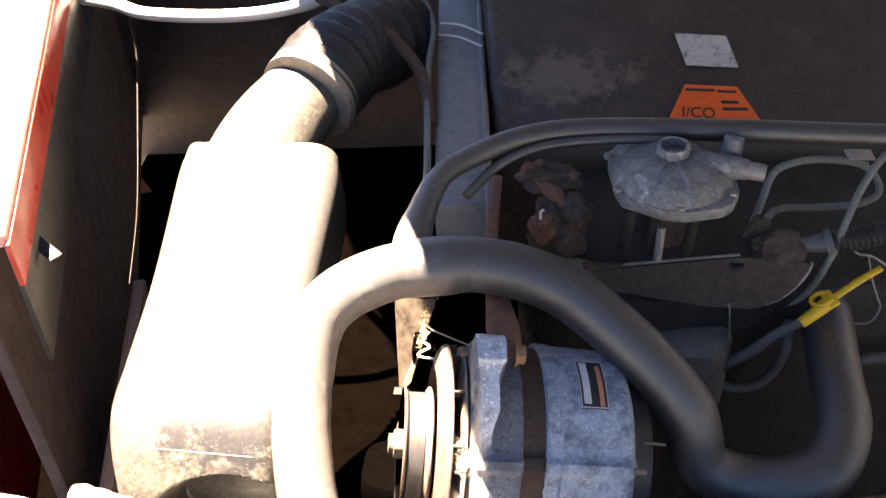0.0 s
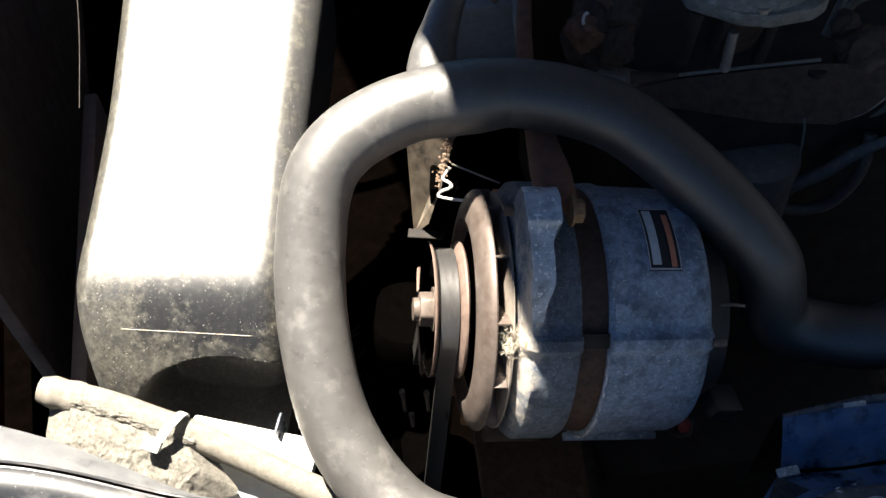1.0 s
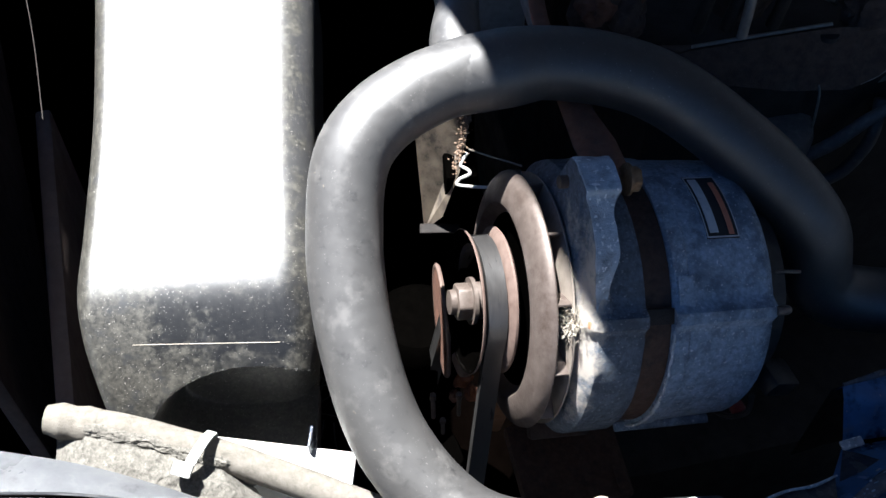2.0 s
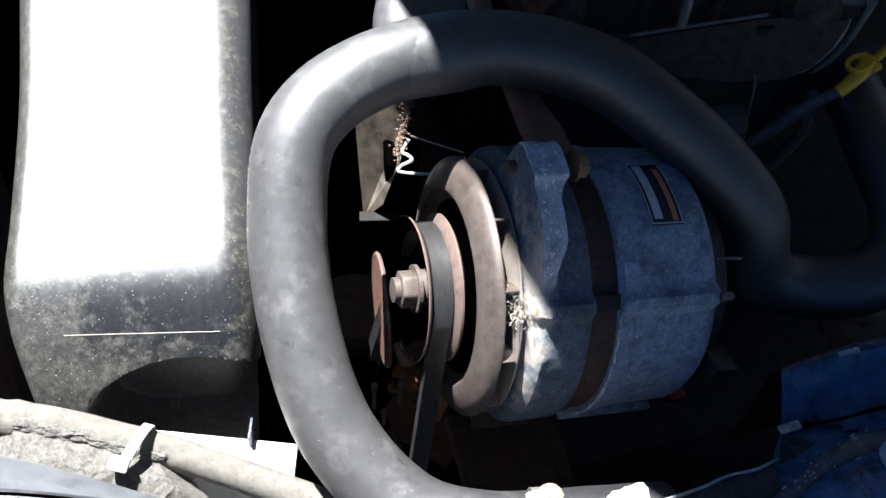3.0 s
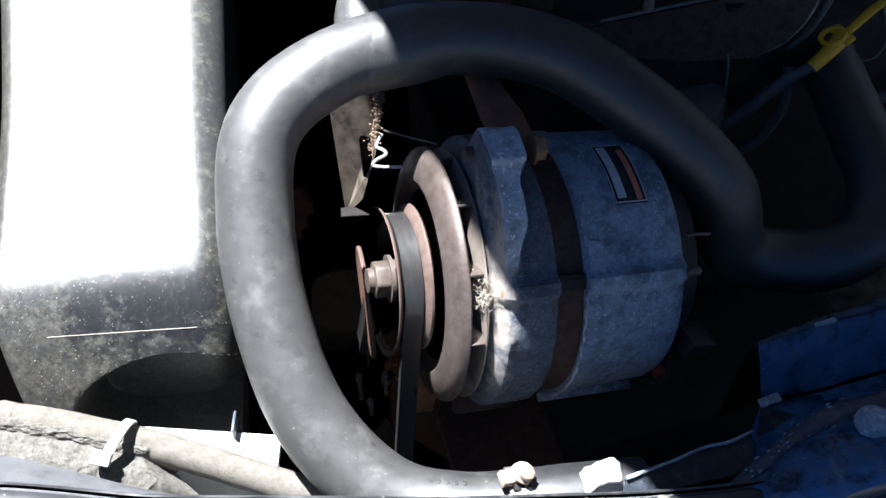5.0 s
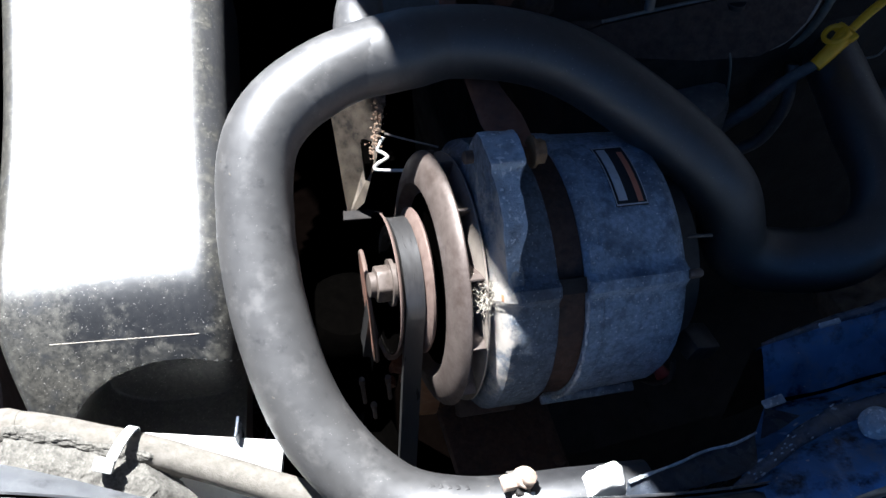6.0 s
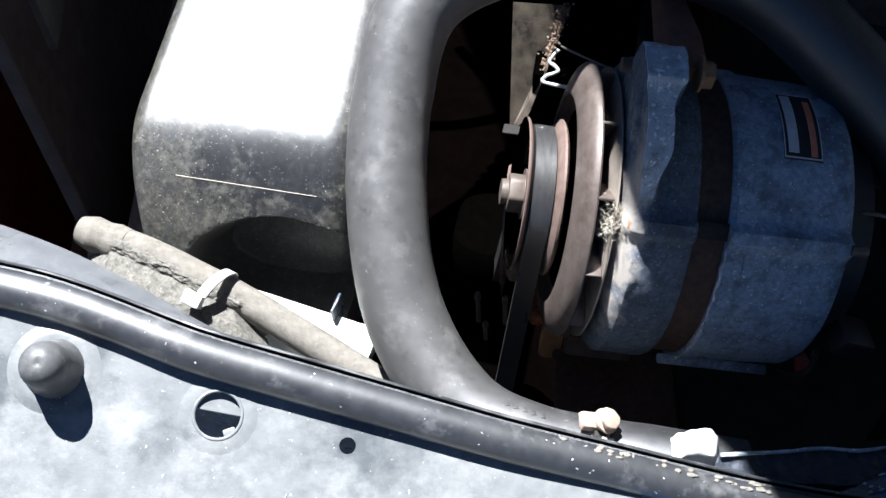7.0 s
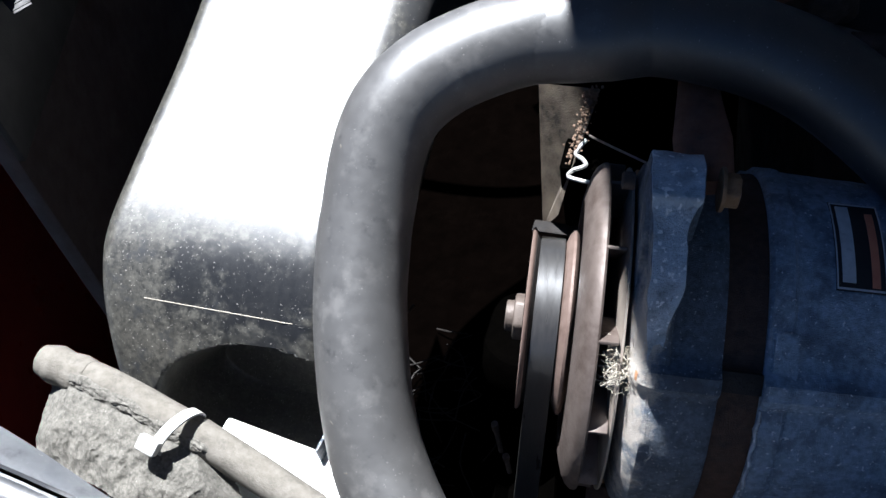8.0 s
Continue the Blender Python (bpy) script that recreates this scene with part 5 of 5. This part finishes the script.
part("rod", tube([(0.150, 0.7295, 0.8235), (0.20, 0.7305, 0.8300), (0.2525, 0.7310, 0.8365)], 0.0012, 8, 4), "steel", hs, "thin steel rod")
part("joint_lump", lump((0.282, 0.739, 0.836), (0.020, 0.016, 0.017), 6), "brown_iron", hs, "lumpy dirty joint at the end")
part("joint_knob", lump((0.268, 0.751, 0.847), (0.009, 0.008, 0.010), 7), "brown_iron", hs)
part("rod_end", box((0.030, 0.012, 0.010), (0.128, 0.733, 0.822), (0, 14, -6), 0.003), "steel", hs)
part("rod_sleeve", tube([(0.136, 0.731, 0.822), (0.150, 0.7295, 0.8235), (0.166, 0.7298, 0.8255)], [0.0050, 0.0040, 0.0016], 10, 4), "brown_iron", hs)
sheath = thing("cable_sheath", "black ribbed rubber cable sheath", "cable sheath", at=(0.31, 0.742, 0.836))
part("boot", tube([(0.265, 0.742, 0.838), (0.285, 0.740, 0.838), (0.303, 0.741, 0.8395), (0.318, 0.742, 0.8410)], [0.005, 0.0055, 0.0060, 0.0085], 16, 6), "stop", sheath, "smooth dark boot")
part("collar", tube([(0.3165, 0.742, 0.8400), (0.3215, 0.742, 0.8418)], 0.0108, 20, 3), "stop", sheath)
part("ribbed_sleeve", tube([(0.321, 0.742, 0.8413), (0.340, 0.742, 0.8455), (0.3581, 0.742, 0.8522), (0.3775, 0.742, 0.8589), (0.41, 0.743, 0.866)], [0.0082 + 0.0013 * (k % 2) for k in range(37)], 20, 18), "black_rubber", sheath, "ribbed sleeve")
dip = thing("dipstick", "yellow plastic dipstick handle on a dark tube", "dipstick", at=(0.3, 0.7, 0.78))
part("handle", tube([(0.296, 0.693, 0.803), (0.307, 0.698, 0.810), (0.318, 0.705, 0.816)], [0.0042, 0.0048, 0.0058], 14, 4), "yellow", dip)
part("grip", tube([(0.316, 0.704, 0.815), (0.335, 0.713, 0.826), (0.353, 0.719, 0.836)], [0.0027, 0.0031, 0.0027], 12, 4, flat=0.6), "yellow", dip)
ringpts = [(0.3105 + 0.0065 * math.cos(t), 0.7050 + 0.0065 * math.sin(t), 0.8165 + 0.003 * math.cos(t)) for t in np.linspace(0, 2 * math.pi, 17)]
part("ring", tube(ringpts, 0.0018, 8, 2), "yellow", dip)
part("wing", box((0.008, 0.017, 0.0035), (0.317, 0.705, 0.817), (0, -20, 20), 0.002), "yellow", dip)
part("tube", tube([(0.297, 0.694, 0.804), (0.2799, 0.697, 0.7863), (0.2639, 0.698, 0.7659), (0.2440, 0.699, 0.7460), (0.23, 0.70, 0.70)], [0.0034, 0.0042, 0.0046, 0.0046, 0.0046], 12, 5), "stop", dip, "dark dipstick tube")
solid("oil_filter", lathe([(-0.06, 0.032), (0.0, 0.033), (0.006, 0.031), (0.010, 0.024), (0.011, 0.01)], 32, axis="z", at=(0.220, 0.714, 0.768)), "stop", "dark round oil filter canister", "oil filter")

# wires and thin hoses
def cable(name, pts, r, mat, label, category="cable", res=6, seg=10):
    return solid(name, tube(pts, r, seg, res), mat, label, category)


cable("vacuum_hose", [(0.048, 0.720, 0.897), (0.060, 0.735, 0.902), (0.069, 0.745, 0.905), (0.092, 0.757, 0.912), (0.125, 0.766, 0.914), (0.18, 0.769, 0.915), (0.208, 0.766, 0.913), (0.226, 0.756, 0.908)], 0.0038, "rubber", "thin black vacuum hose", "hose")
cable("throttle_cable", [(0.40, 0.79, 0.92), (0.361, 0.779, 0.90), (0.342, 0.764, 0.88), (0.33, 0.747, 0.86), (0.320, 0.733, 0.835), (0.305, 0.728, 0.80), (0.275, 0.722, 0.785)], 0.0028, "cable", "pale grey sheathed cable")
cable("fuel_pipe", [(0.262, 0.76, 0.83), (0.272, 0.775, 0.85), (0.282, 0.791, 0.87), (0.30, 0.795, 0.878), (0.325, 0.795, 0.88), (0.353, 0.801, 0.87), (0.364, 0.790, 0.855), (0.350, 0.786, 0.845), (0.32, 0.79, 0.838), (0.289, 0.793, 0.832), (0.272, 0.77, 0.82)], 0.003, "cable", "bent grey fuel pipe", "pipe")
solid("pipe_tab", box((0.022, 0.011, 0.0022), (0.345, 0.797, 0.8835), (10, 8, 12), 0.0008), "steel", "pale bent tab clipped on the fuel pipe", "clip")
cable("tab_wire", [(0.350, 0.792, 0.882), (0.351, 0.789, 0.874), (0.350, 0.788, 0.866)], 0.0006, "cable", "short thin wire hanging from the tab", "wire")
cable("oil_pipe", [(0.2945, 0.716, 0.785), (0.2929, 0.706, 0.7651), (0.2894, 0.705, 0.7463), (0.2794, 0.704, 0.728), (0.2623, 0.704, 0.7208), (0.2455, 0.706, 0.7234), (0.235, 0.715, 0.730)], 0.0042, "stop", "dark oil pipe curving below the dipstick", "pipe")
cable("loose_wire", [(0.3479, 0.735, 0.8330), (0.3495, 0.722, 0.8230), (0.3559, 0.720, 0.8071), (0.3604, 0.720, 0.7957), (0.3564, 0.720, 0.7809), (0.3444, 0.722, 0.7775), (0.3340, 0.724, 0.7800)], 0.0008, "steel", "thin brown wire hanging in a loop", "wire")
cable("thin_wire", [(0.2452, 0.712, 0.8085), (0.2458, 0.705, 0.8021), (0.2481, 0.704, 0.7797), (0.2484, 0.704, 0.7602), (0.2470, 0.705, 0.745)], 0.0008, "cable", "thin grey wire below the heat shield", "wire")
cable("cross_pipe", [(0.3418, 0.724, 0.7310), (0.3518, 0.722, 0.7341), (0.3661, 0.722, 0.7397), (0.3898, 0.722, 0.7418), (0.45, 0.725, 0.745)], 0.0046, "stop", "dark pipe running along the engine block", "pipe")
cable("sheath_wire", [(0.3360, 0.742, 0.8360), (0.3422, 0.740, 0.8318), (0.353, 0.740, 0.8292), (0.3698, 0.738, 0.8184), (0.40, 0.738, 0.80)], 0.0010, "steel", "thin brownish wire under the cable sheath", "wire")
cable("cover_cable", [(-0.03, 1.10, 0.89), (-0.004, 1.02, 0.882), (-0.002, 0.945, 0.878), (0.006, 0.85, 0.873), (0.012, 0.78, 0.868), (0.012, 0.70, 0.84)], 0.003, "cable", "grey cable along the timing cover")
cable("loom", [(-0.19, 1.12, 0.915), (-0.115, 1.03, 0.907), (-0.06, 0.985, 0.903), (-0.033, 0.958, 0.898), (-0.006, 0.925, 0.880), (0.008, 0.86, 0.868)], 0.0055, "band", "brown-grey taped cable loom")
cable("sunlit_hose", [(-0.42, 1.08, 0.89), (-0.327, 1.033, 0.90), (-0.28, 1.009, 0.90), (-0.196, 1.004, 0.90), (-0.133, 1.024, 0.90), (-0.08, 1.07, 0.90), (0.0, 1.12, 0.90)], 0.0065, "white", "pale washer hose crossing the bay", "hose")
cable("front_wire", [(-0.307, 1.02, 0.895), (-0.312, 1.03, 0.85), (-0.30, 0.96, 0.80), (-0.27, 0.85, 0.78), (-0.25, 0.76, 0.77)], [0.0020, 0.0012, 0.0005, 0.0004, 0.0004], "dark_iron", "thin wire hanging by the front panel")
rc = thing("ribbed_clip", "dull ribbed metal clip on the front lip", "clip", matrix=pose(-0.2400, 0.6440, 0.9050, 0, 10, -35))
part("strip", box((0.030, 0.0095, 0.0014), (0, 0, 0), (0, 0, 0), 0.0004), "front", rc)
for k in range(8):
    part("rib", box((0.0010, 0.0098, 0.0006), (-0.0130 + k * 0.0037, 0, 0.0008), (0, 0, 0), 0.0002), "front", rc)

# ---------------------------------------------------------------- wing fittings
stud = thing("bump_stop", "grey rubber bonnet stop standing on the wing sheet", "bump stop", matrix=PANEL @ pose(-0.0585, 0.0115, 0))
part("rubber", lathe([(0.0, 0.0118), (0.002, 0.0110), (0.006, 0.0096), (0.0150, 0.0089), (0.0190, 0.0077), (0.0216, 0.0055), (0.0226, 0.0030), (0.0228, 0.0012), (0.0223, 0.0004)], 40, axis="z"), "stop", stud)
part("collar", lathe([(-0.0003, 0.0185), (0.0002, 0.0165), (0.0010, 0.0142), (0.0013, 0.0122), (0.0008, 0.0100)], 48, axis="z"), "panel", stud, smooth=80)
cb = thing("hose_clamp", "dusty steel hose clamp with a bolt head", "clamp", at=(0.062, 0.45, 0.79))
part("band", tube([(0.0575, 0.4420, 0.7718), (0.0665, 0.4416, 0.7718)], 0.0199, 28, 2), "steel", cb)
bm = lathe([(0.0, 0.0035), (0.0005, 0.0052), (0.0040, 0.0054), (0.0052, 0.0048), (0.0056, 0.002)], 16, axis="z")
prism(hexagon(0.0040), 0.004, pose(0, 0, 0.0045), 0.0008, bm)
for v in bm.verts:
    v.co += Vector((1, 1, 1)) * 0.0008 * noise.noise(v.co * 300)
bm.transform(axes((0.0635, 0.4495, 0.7935), (0.6, 1, 0.3), (0.45, -0.35, 0.8)))
part("bolt", bm, "pale_bolt", cb, "pale rust-stained bolt head")
bm = box((0.012, 0.007, 0.0035), (0.0575, 0.4470, 0.7945), (10, 25, 20), 0.0012)
for v in bm.verts:
    v.co += Vector((1, 1, 1)) * 0.002 * noise.noise(v.co * 200)
part("ear", bm, "pale_bolt", cb, "bent dusty ear")
part("strap", box((0.020, 0.0045, 0.0030), (0.0685, 0.4440, 0.7885), (5, 22, 6), 0.0008), "dark_iron", cb, "dark strap end")
part("strap", box((0.018, 0.0035, 0.0022), (0.0715, 0.4415, 0.7885), (5, 18, 4), 0.0006), "white", cb, "pale strap edge")
ft = thing("dusty_fitting", "pale dust-caked cable fitting beside the rail", "fitting", at=(0.10, 0.44, 0.79))
bm = prism([(0.0900, 0.7865), (0.0940, 0.7920), (0.0985, 0.7985), (0.1015, 0.8010), (0.1065, 0.8008), (0.1095, 0.7985), (0.1112, 0.7925), (0.1125, 0.786)], 0.012, Matrix(((1, 0, 0, 0), (0, 0, -1, 0.448), (0, 1, 0, 0), (0, 0, 0, 1))), 0.0018)
bmesh.ops.subdivide_edges(bm, edges=bm.edges[:], cuts=2, use_grid_fill=True)
for v in bm.verts:
    v.co += Vector((1, 1, 1)) * 0.0009 * noise.noise(v.co * 260)
part("body", bm, "white", ft)
# flaked rust and dust on the rail's far stretch
rngf = random.Random(9)
bm = bmesh.new()
for k in range(110):
    x = rngf.uniform(0.045, 0.135)
    y, z = (float(np.interp(x, [p[0] for p in RAIL], [p[c] for p in RAIL])) for c in (1, 2))
    a = rngf.uniform(0.2, 1.5)
    q = Vector((x, y + 0.0084 * math.cos(a) * 1.02, z + 0.0079 * math.sin(a)))
    bmesh.ops.create_icosphere(bm, subdivisions=1, radius=1, matrix=Matrix.Translation(q) @ Matrix.Diagonal((rngf.uniform(0.0006, 0.0024), rngf.uniform(0.0005, 0.0012), 0.0004, 1)))
solid("paint_flakes", bm, "dust_hose", "pale dust and paint flakes on the black rail", "dirt", kind="stuff")

# dark sheets beyond the rail
sm = thing("side_member", "dirty blue-black folded side member with a pale seam", "side member", at=(0.24, 0.50, 0.70))


def ruled(lines, nu=40, nv=8, thick=0.0018, rough=0.0009):
    """A sheet through rows of points, each row running the same way, dented a little."""
    rows = [spline(r, 8) for r in lines]

    def at(r, u):
        k = u * (len(r) - 1)
        i = min(int(k), len(r) - 2)
        return r[i].lerp(r[i + 1], k - i)
    n = len(rows) - 1

    def f(u, v):
        k = min(int(v * n), n - 1)
        p = at(rows[k], u).lerp(at(rows[k + 1], u), v * n - k)
        p.z += rough * (noise.noise(p * 60) + 0.6 * noise.noise(p * 150))
        return p
    bm = grid(nu, nv * n, f)
    bmesh.ops.solidify(bm, geom=bm.faces[:], thickness=thick)
    return bm


RIM = [(0.209, 0.5155, 0.770), (0.242, 0.522, 0.772), (0.282, 0.528, 0.774), (0.42, 0.548, 0.778)]
FOLD = [(0.2095, 0.4959, 0.745), (0.244, 0.4982, 0.745), (0.2824, 0.5043, 0.745), (0.42, 0.520, 0.745)]
CHAN = [(0.162, 0.4290, 0.7890), (0.2164, 0.4601, 0.7790), (0.2563, 0.4697, 0.7740), (0.42, 0.495, 0.772)]
OUTER = [(0.172, 0.4240, 0.7960), (0.205, 0.4310, 0.7945), (0.237, 0.4383, 0.7920), (0.42, 0.470, 0.790)]
SEAM = [(0.112, 0.4385, 0.7955), (0.124, 0.4420, 0.7935), (0.140, 0.4470, 0.7900), (0.1565, 0.4535, 0.7850), (0.172, 0.4575, 0.7800), (0.1865, 0.4641, 0.7750)]
down = lambda r, dy, dz: [(x, y + dy, z + dz) for x, y, z in r]
part("back_web", ruled([down(RIM, 0.012, -0.10), down(RIM, 0.008, -0.014)]), "dark_iron", sm, "dark inner web")
bm = ruled([down(RIM, 0.006, -0.012), down(RIM, 0.002, -0.001), down(RIM, -0.003, -0.004), [tuple((Vector(a) + Vector(b)) / 2 + Vector((0, 0.0015, 0.001))) for a, b in zip(RIM, FOLD)], FOLD])
for v in bm.verts:
    d = (v.co - Vector((0.2245, 0.5105, 0.758))).length
    v.co += Vector((0, -0.4, 0.8)) * 0.0045 * max(0, 1 - (d / 0.011) ** 2)
part("upper_sheet", bm, "sky_tint_sheet", sm, "dirty folded sheet, tinted blue for sky reflection")
part("top_rim", tube(down(RIM, 0.002, 0.0005), [0.0010, 0.0022, 0.0030, 0.0030], 8, 8, wobble=0.35), "dark_sheet", sm, "dark rolled rim")
part("edge_chip", box((0.0125, 0.0030, 0.0022), (0.2475, 0.5222, 0.7755), (0, -3, 8), 0.0008), "worn_alu", sm, "pale bare edge")
part("lower_strip", ruled([FOLD, [tuple(Vector(a).lerp(Vector(b), 0.35) + Vector((0, 0, -0.003))) for a, b in zip(FOLD, CHAN)], CHAN]), "sky_tint_sheet", sm)
part("seam_chip", box((0.0125, 0.0055, 0.0022), (0.2125, 0.4940, 0.7490), (0, -6, 10), 0.0009), "worn_alu", sm, "pale flaked seam chip")
part("fold_groove", tube(down(FOLD, -0.0005, 0.0006), 0.0013, 6, 8, wobble=0.3), "void_black", sm, "dark fold line")
part("gusset", ruled([[(0.2044, 0.4884, 0.7530), (0.2140, 0.4840, 0.7545), (0.2258, 0.4774, 0.7570)], [(0.1945, 0.4700, 0.7610), (0.2010, 0.4690, 0.7620), (0.2090, 0.4665, 0.7660)], [(0.1851, 0.4512, 0.7700), (0.1880, 0.4525, 0.7720), (0.1910, 0.4540, 0.7760)]], 12, 6), "dark_sheet", sm, "dusty grey-brown triangular gusset")
part("channel", tube(down(CHAN, 0, 0.002), [0.0030, 0.0058, 0.0062, 0.0062], 12, 14, flat=0.6, wobble=0.30), "dark_sheet", sm, "dark sealer-covered channel")
rngc = random.Random(21)
bm = bmesh.new()
for k in range(70):
    p = Vector(spline(CHAN, 20)[rngc.randrange(2, 44)]) + Vector((rngc.gauss(0, 0.002), rngc.gauss(0, 0.003), 0.0042))
    bmesh.ops.create_icosphere(bm, subdivisions=1, radius=1, matrix=Matrix.Translation(p) @ Matrix.Rotation(0.4, 4, "Z") @ Matrix.Diagonal((rngc.uniform(0.0004, 0.0020), rngc.uniform(0.0003, 0.0007), 0.0006, 1)))
part("sealer_crumb", bm, "worn_alu", sm, "pale crumbs along the channel")
part("outer_sheet", ruled([CHAN, [tuple(Vector(a).lerp(Vector(b), 0.4) + Vector((0, 0, 0.003))) for a, b in zip(CHAN, OUTER)], OUTER, down(OUTER, -0.018, 0.004)]), "sky_tint_sheet", sm)
part("lower_sheet", ruled([down(SEAM, 0.008, -0.11), down(SEAM, 0.001, -0.001), [(0.108, 0.4300, 0.7915), (0.122, 0.4310, 0.7905), (0.136, 0.4330, 0.7895), (0.150, 0.4350, 0.7885), (0.164, 0.4370, 0.7870), (0.180, 0.4450, 0.7800)]]), "dark_sheet", sm)
part("seam", tube(down(SEAM, 0, 0.001), 0.0008, 6, 10, wobble=0.9), "worn_alu", sm, "ragged pale seam edge")
part("bolt", lathe([(0.0, 0.0100), (0.0022, 0.0095), (0.0024, 0.0070), (0.0055, 0.0062), (0.0062, 0.0050), (0.0062, 0.001)], 28, axis="z", at=(0.2427, 0.4535, 0.7870)), "worn_alu", sm, "pale bolt with washer")
solid("engine_mount", box((0.09, 0.05, 0.03), (0.345, 0.594, 0.685), (-12, -8, 6), 0.004), "tan", "dusty grey-green mount bracket deep in the bay", "bracket")

# plate under the large hole
bm = box((0.034, 0.022, 0.0015), (0.0075, 0.0125, -0.0036), (-8, 4, -4), 0.0005)
box((0.0050, 0.0035, 0.0015), (0.0095, -0.0052, -0.0060), (0, 0, 25), 0.0006, bm)
bm.transform(PANEL)
solid("under_plate", bm, "panel", "grey sheet seen through the round hole", "sheet", kind="structure")
# bolt on the rail's widened end
rb = thing("rail_bolt", "grey bolt and ring at the end of the black rail", "bolt", at=(-0.19, 0.43, 0.89))
part("ring", lathe([(-0.004, 0.012), (0.006, 0.0125), (0.008, 0.011), (0.008, 0.007), (0.002, 0.007)], 28, axis="z", at=(-0.205, 0.440, 0.899)), "steel", rb)
part("head", prism(hexagon(0.006), 0.008, PANEL @ pose(-0.103, 0.0285, 0.012, 15, 0, 0), 0.001), "grey", rb, "grey square head")

# rusty tensioner pieces under the pulley
tn = thing("tensioner", "rusty tensioner bracket with small bolts under the pulley", "bracket", at=(0.01, 0.55, 0.70))
part("strip", box((0.013, 0.012, 0.055), (0.0325, 0.5745, 0.668), (14, 4, 0), 0.002), "bright_rust", tn, "orange rusty strip")
for at, size, seed in (((0.014, 0.612, 0.650), (0.0070, 0.0060, 0.0060), 11), ((0.020, 0.603, 0.645), (0.0050, 0.0050, 0.0065), 12), ((0.009, 0.604, 0.641), (0.0036, 0.0040, 0.0050), 13), ((0.026, 0.590, 0.640), (0.0040, 0.0045, 0.0055), 14)):
    part("dirt_lump", lump(at, size, seed), "rust", tn, "crumbly rusty dirt")
for x, y, z, h in ((-0.008, 0.552, 0.720, 0.013), (-0.003, 0.545, 0.708, 0.008), (0.007, 0.552, 0.720, 0.012)):
    part("stud", lathe([(-h, 0.0013), (h * 0.6, 0.0013), (h * 0.6, 0.0019), (h, 0.0018)], 8, axis="z", at=(x, y, z)), "nut", tn)
# added block stands in for the sunlit wall inside the pulley's dish
part("ear", box((0.010, 0.016, 0.020), (0.011, 0.563, 0.748), (25, 0, 20), 0.004), "pink", tn, "rust-tinted block in place of the pulley's sunlit inner wall")
part("foot", box((0.024, 0.007, 0.0018), (0.004, 0.655, 0.757), (6, 0, -4), 0.0006), "dark_iron", br, "dusty bracket foot")
part("blade", box((0.005, 0.004, 0.030), (0.031, 0.632, 0.795), (20, 10, 0), 0.001), "tan", br)

# fluff caught on the alternator's edge
rng = random.Random(4)
bm = bmesh.new()
for k in range(240):
    a = ALT @ Vector((0.0482 + rng.uniform(-0.003, 0.004), -0.0462 + rng.gauss(0, 0.0035), 0.0415 + rng.gauss(0, 0.0035)))
    d = Vector((rng.uniform(-1, 0.3), rng.uniform(-0.9, 0.5), rng.uniform(-0.3, 1))).normalized()
    e = Vector((rng.uniform(-1, 1), rng.uniform(-1, 1), rng.uniform(-1, 1))) * 0.002
    tube([a, a + d * 0.0045 + e, a + d * rng.uniform(0.003, 0.0080)], 0.00013, 4, 2, bm)
solid("dust_fluff", bm, "wood_dust", "pale fibrous fluff caught on the alternator edge", "fluff", kind="stuff")
# crumbs of dirt on the bracket
bm = bmesh.new()
for k in range(240):
    q = rng.random()
    p = Vector((0.0235, 0.6800, 0.8285)).lerp(Vector((0.0150, 0.6570, 0.8040)), q * q) + Vector((rng.gauss(-0.001, 0.0018), rng.gauss(0, 0.0022), rng.gauss(0, 0.0014)))
    bmesh.ops.create_icosphere(bm, subdivisions=1, radius=rng.uniform(0.0003, 0.0010), matrix=Matrix.Translation(p))
solid("dirt_crumbs", bm, "crumb", "sandy dirt crumbs on the bracket", "dirt", kind="stuff")
# dry stalks lying deep in the bay
bm = bmesh.new()
for k in range(36):
    p = Vector((rng.uniform(-0.15, -0.06), rng.uniform(0.60, 0.76), 0.514))
    a = rng.uniform(0, 6.28)
    d = Vector((math.cos(a), math.sin(a), 0)) * rng.uniform(0.012, 0.03)
    tube([p - d, p + Vector((0, 0, 0.004)) + d.cross(Vector((0, 0, 0.25))), p + d], 0.0006, 5, 3, bm)
solid("dry_stalks", bm, "dark_iron", "dry brown stalks lying on the shroud", "debris", kind="stuff")
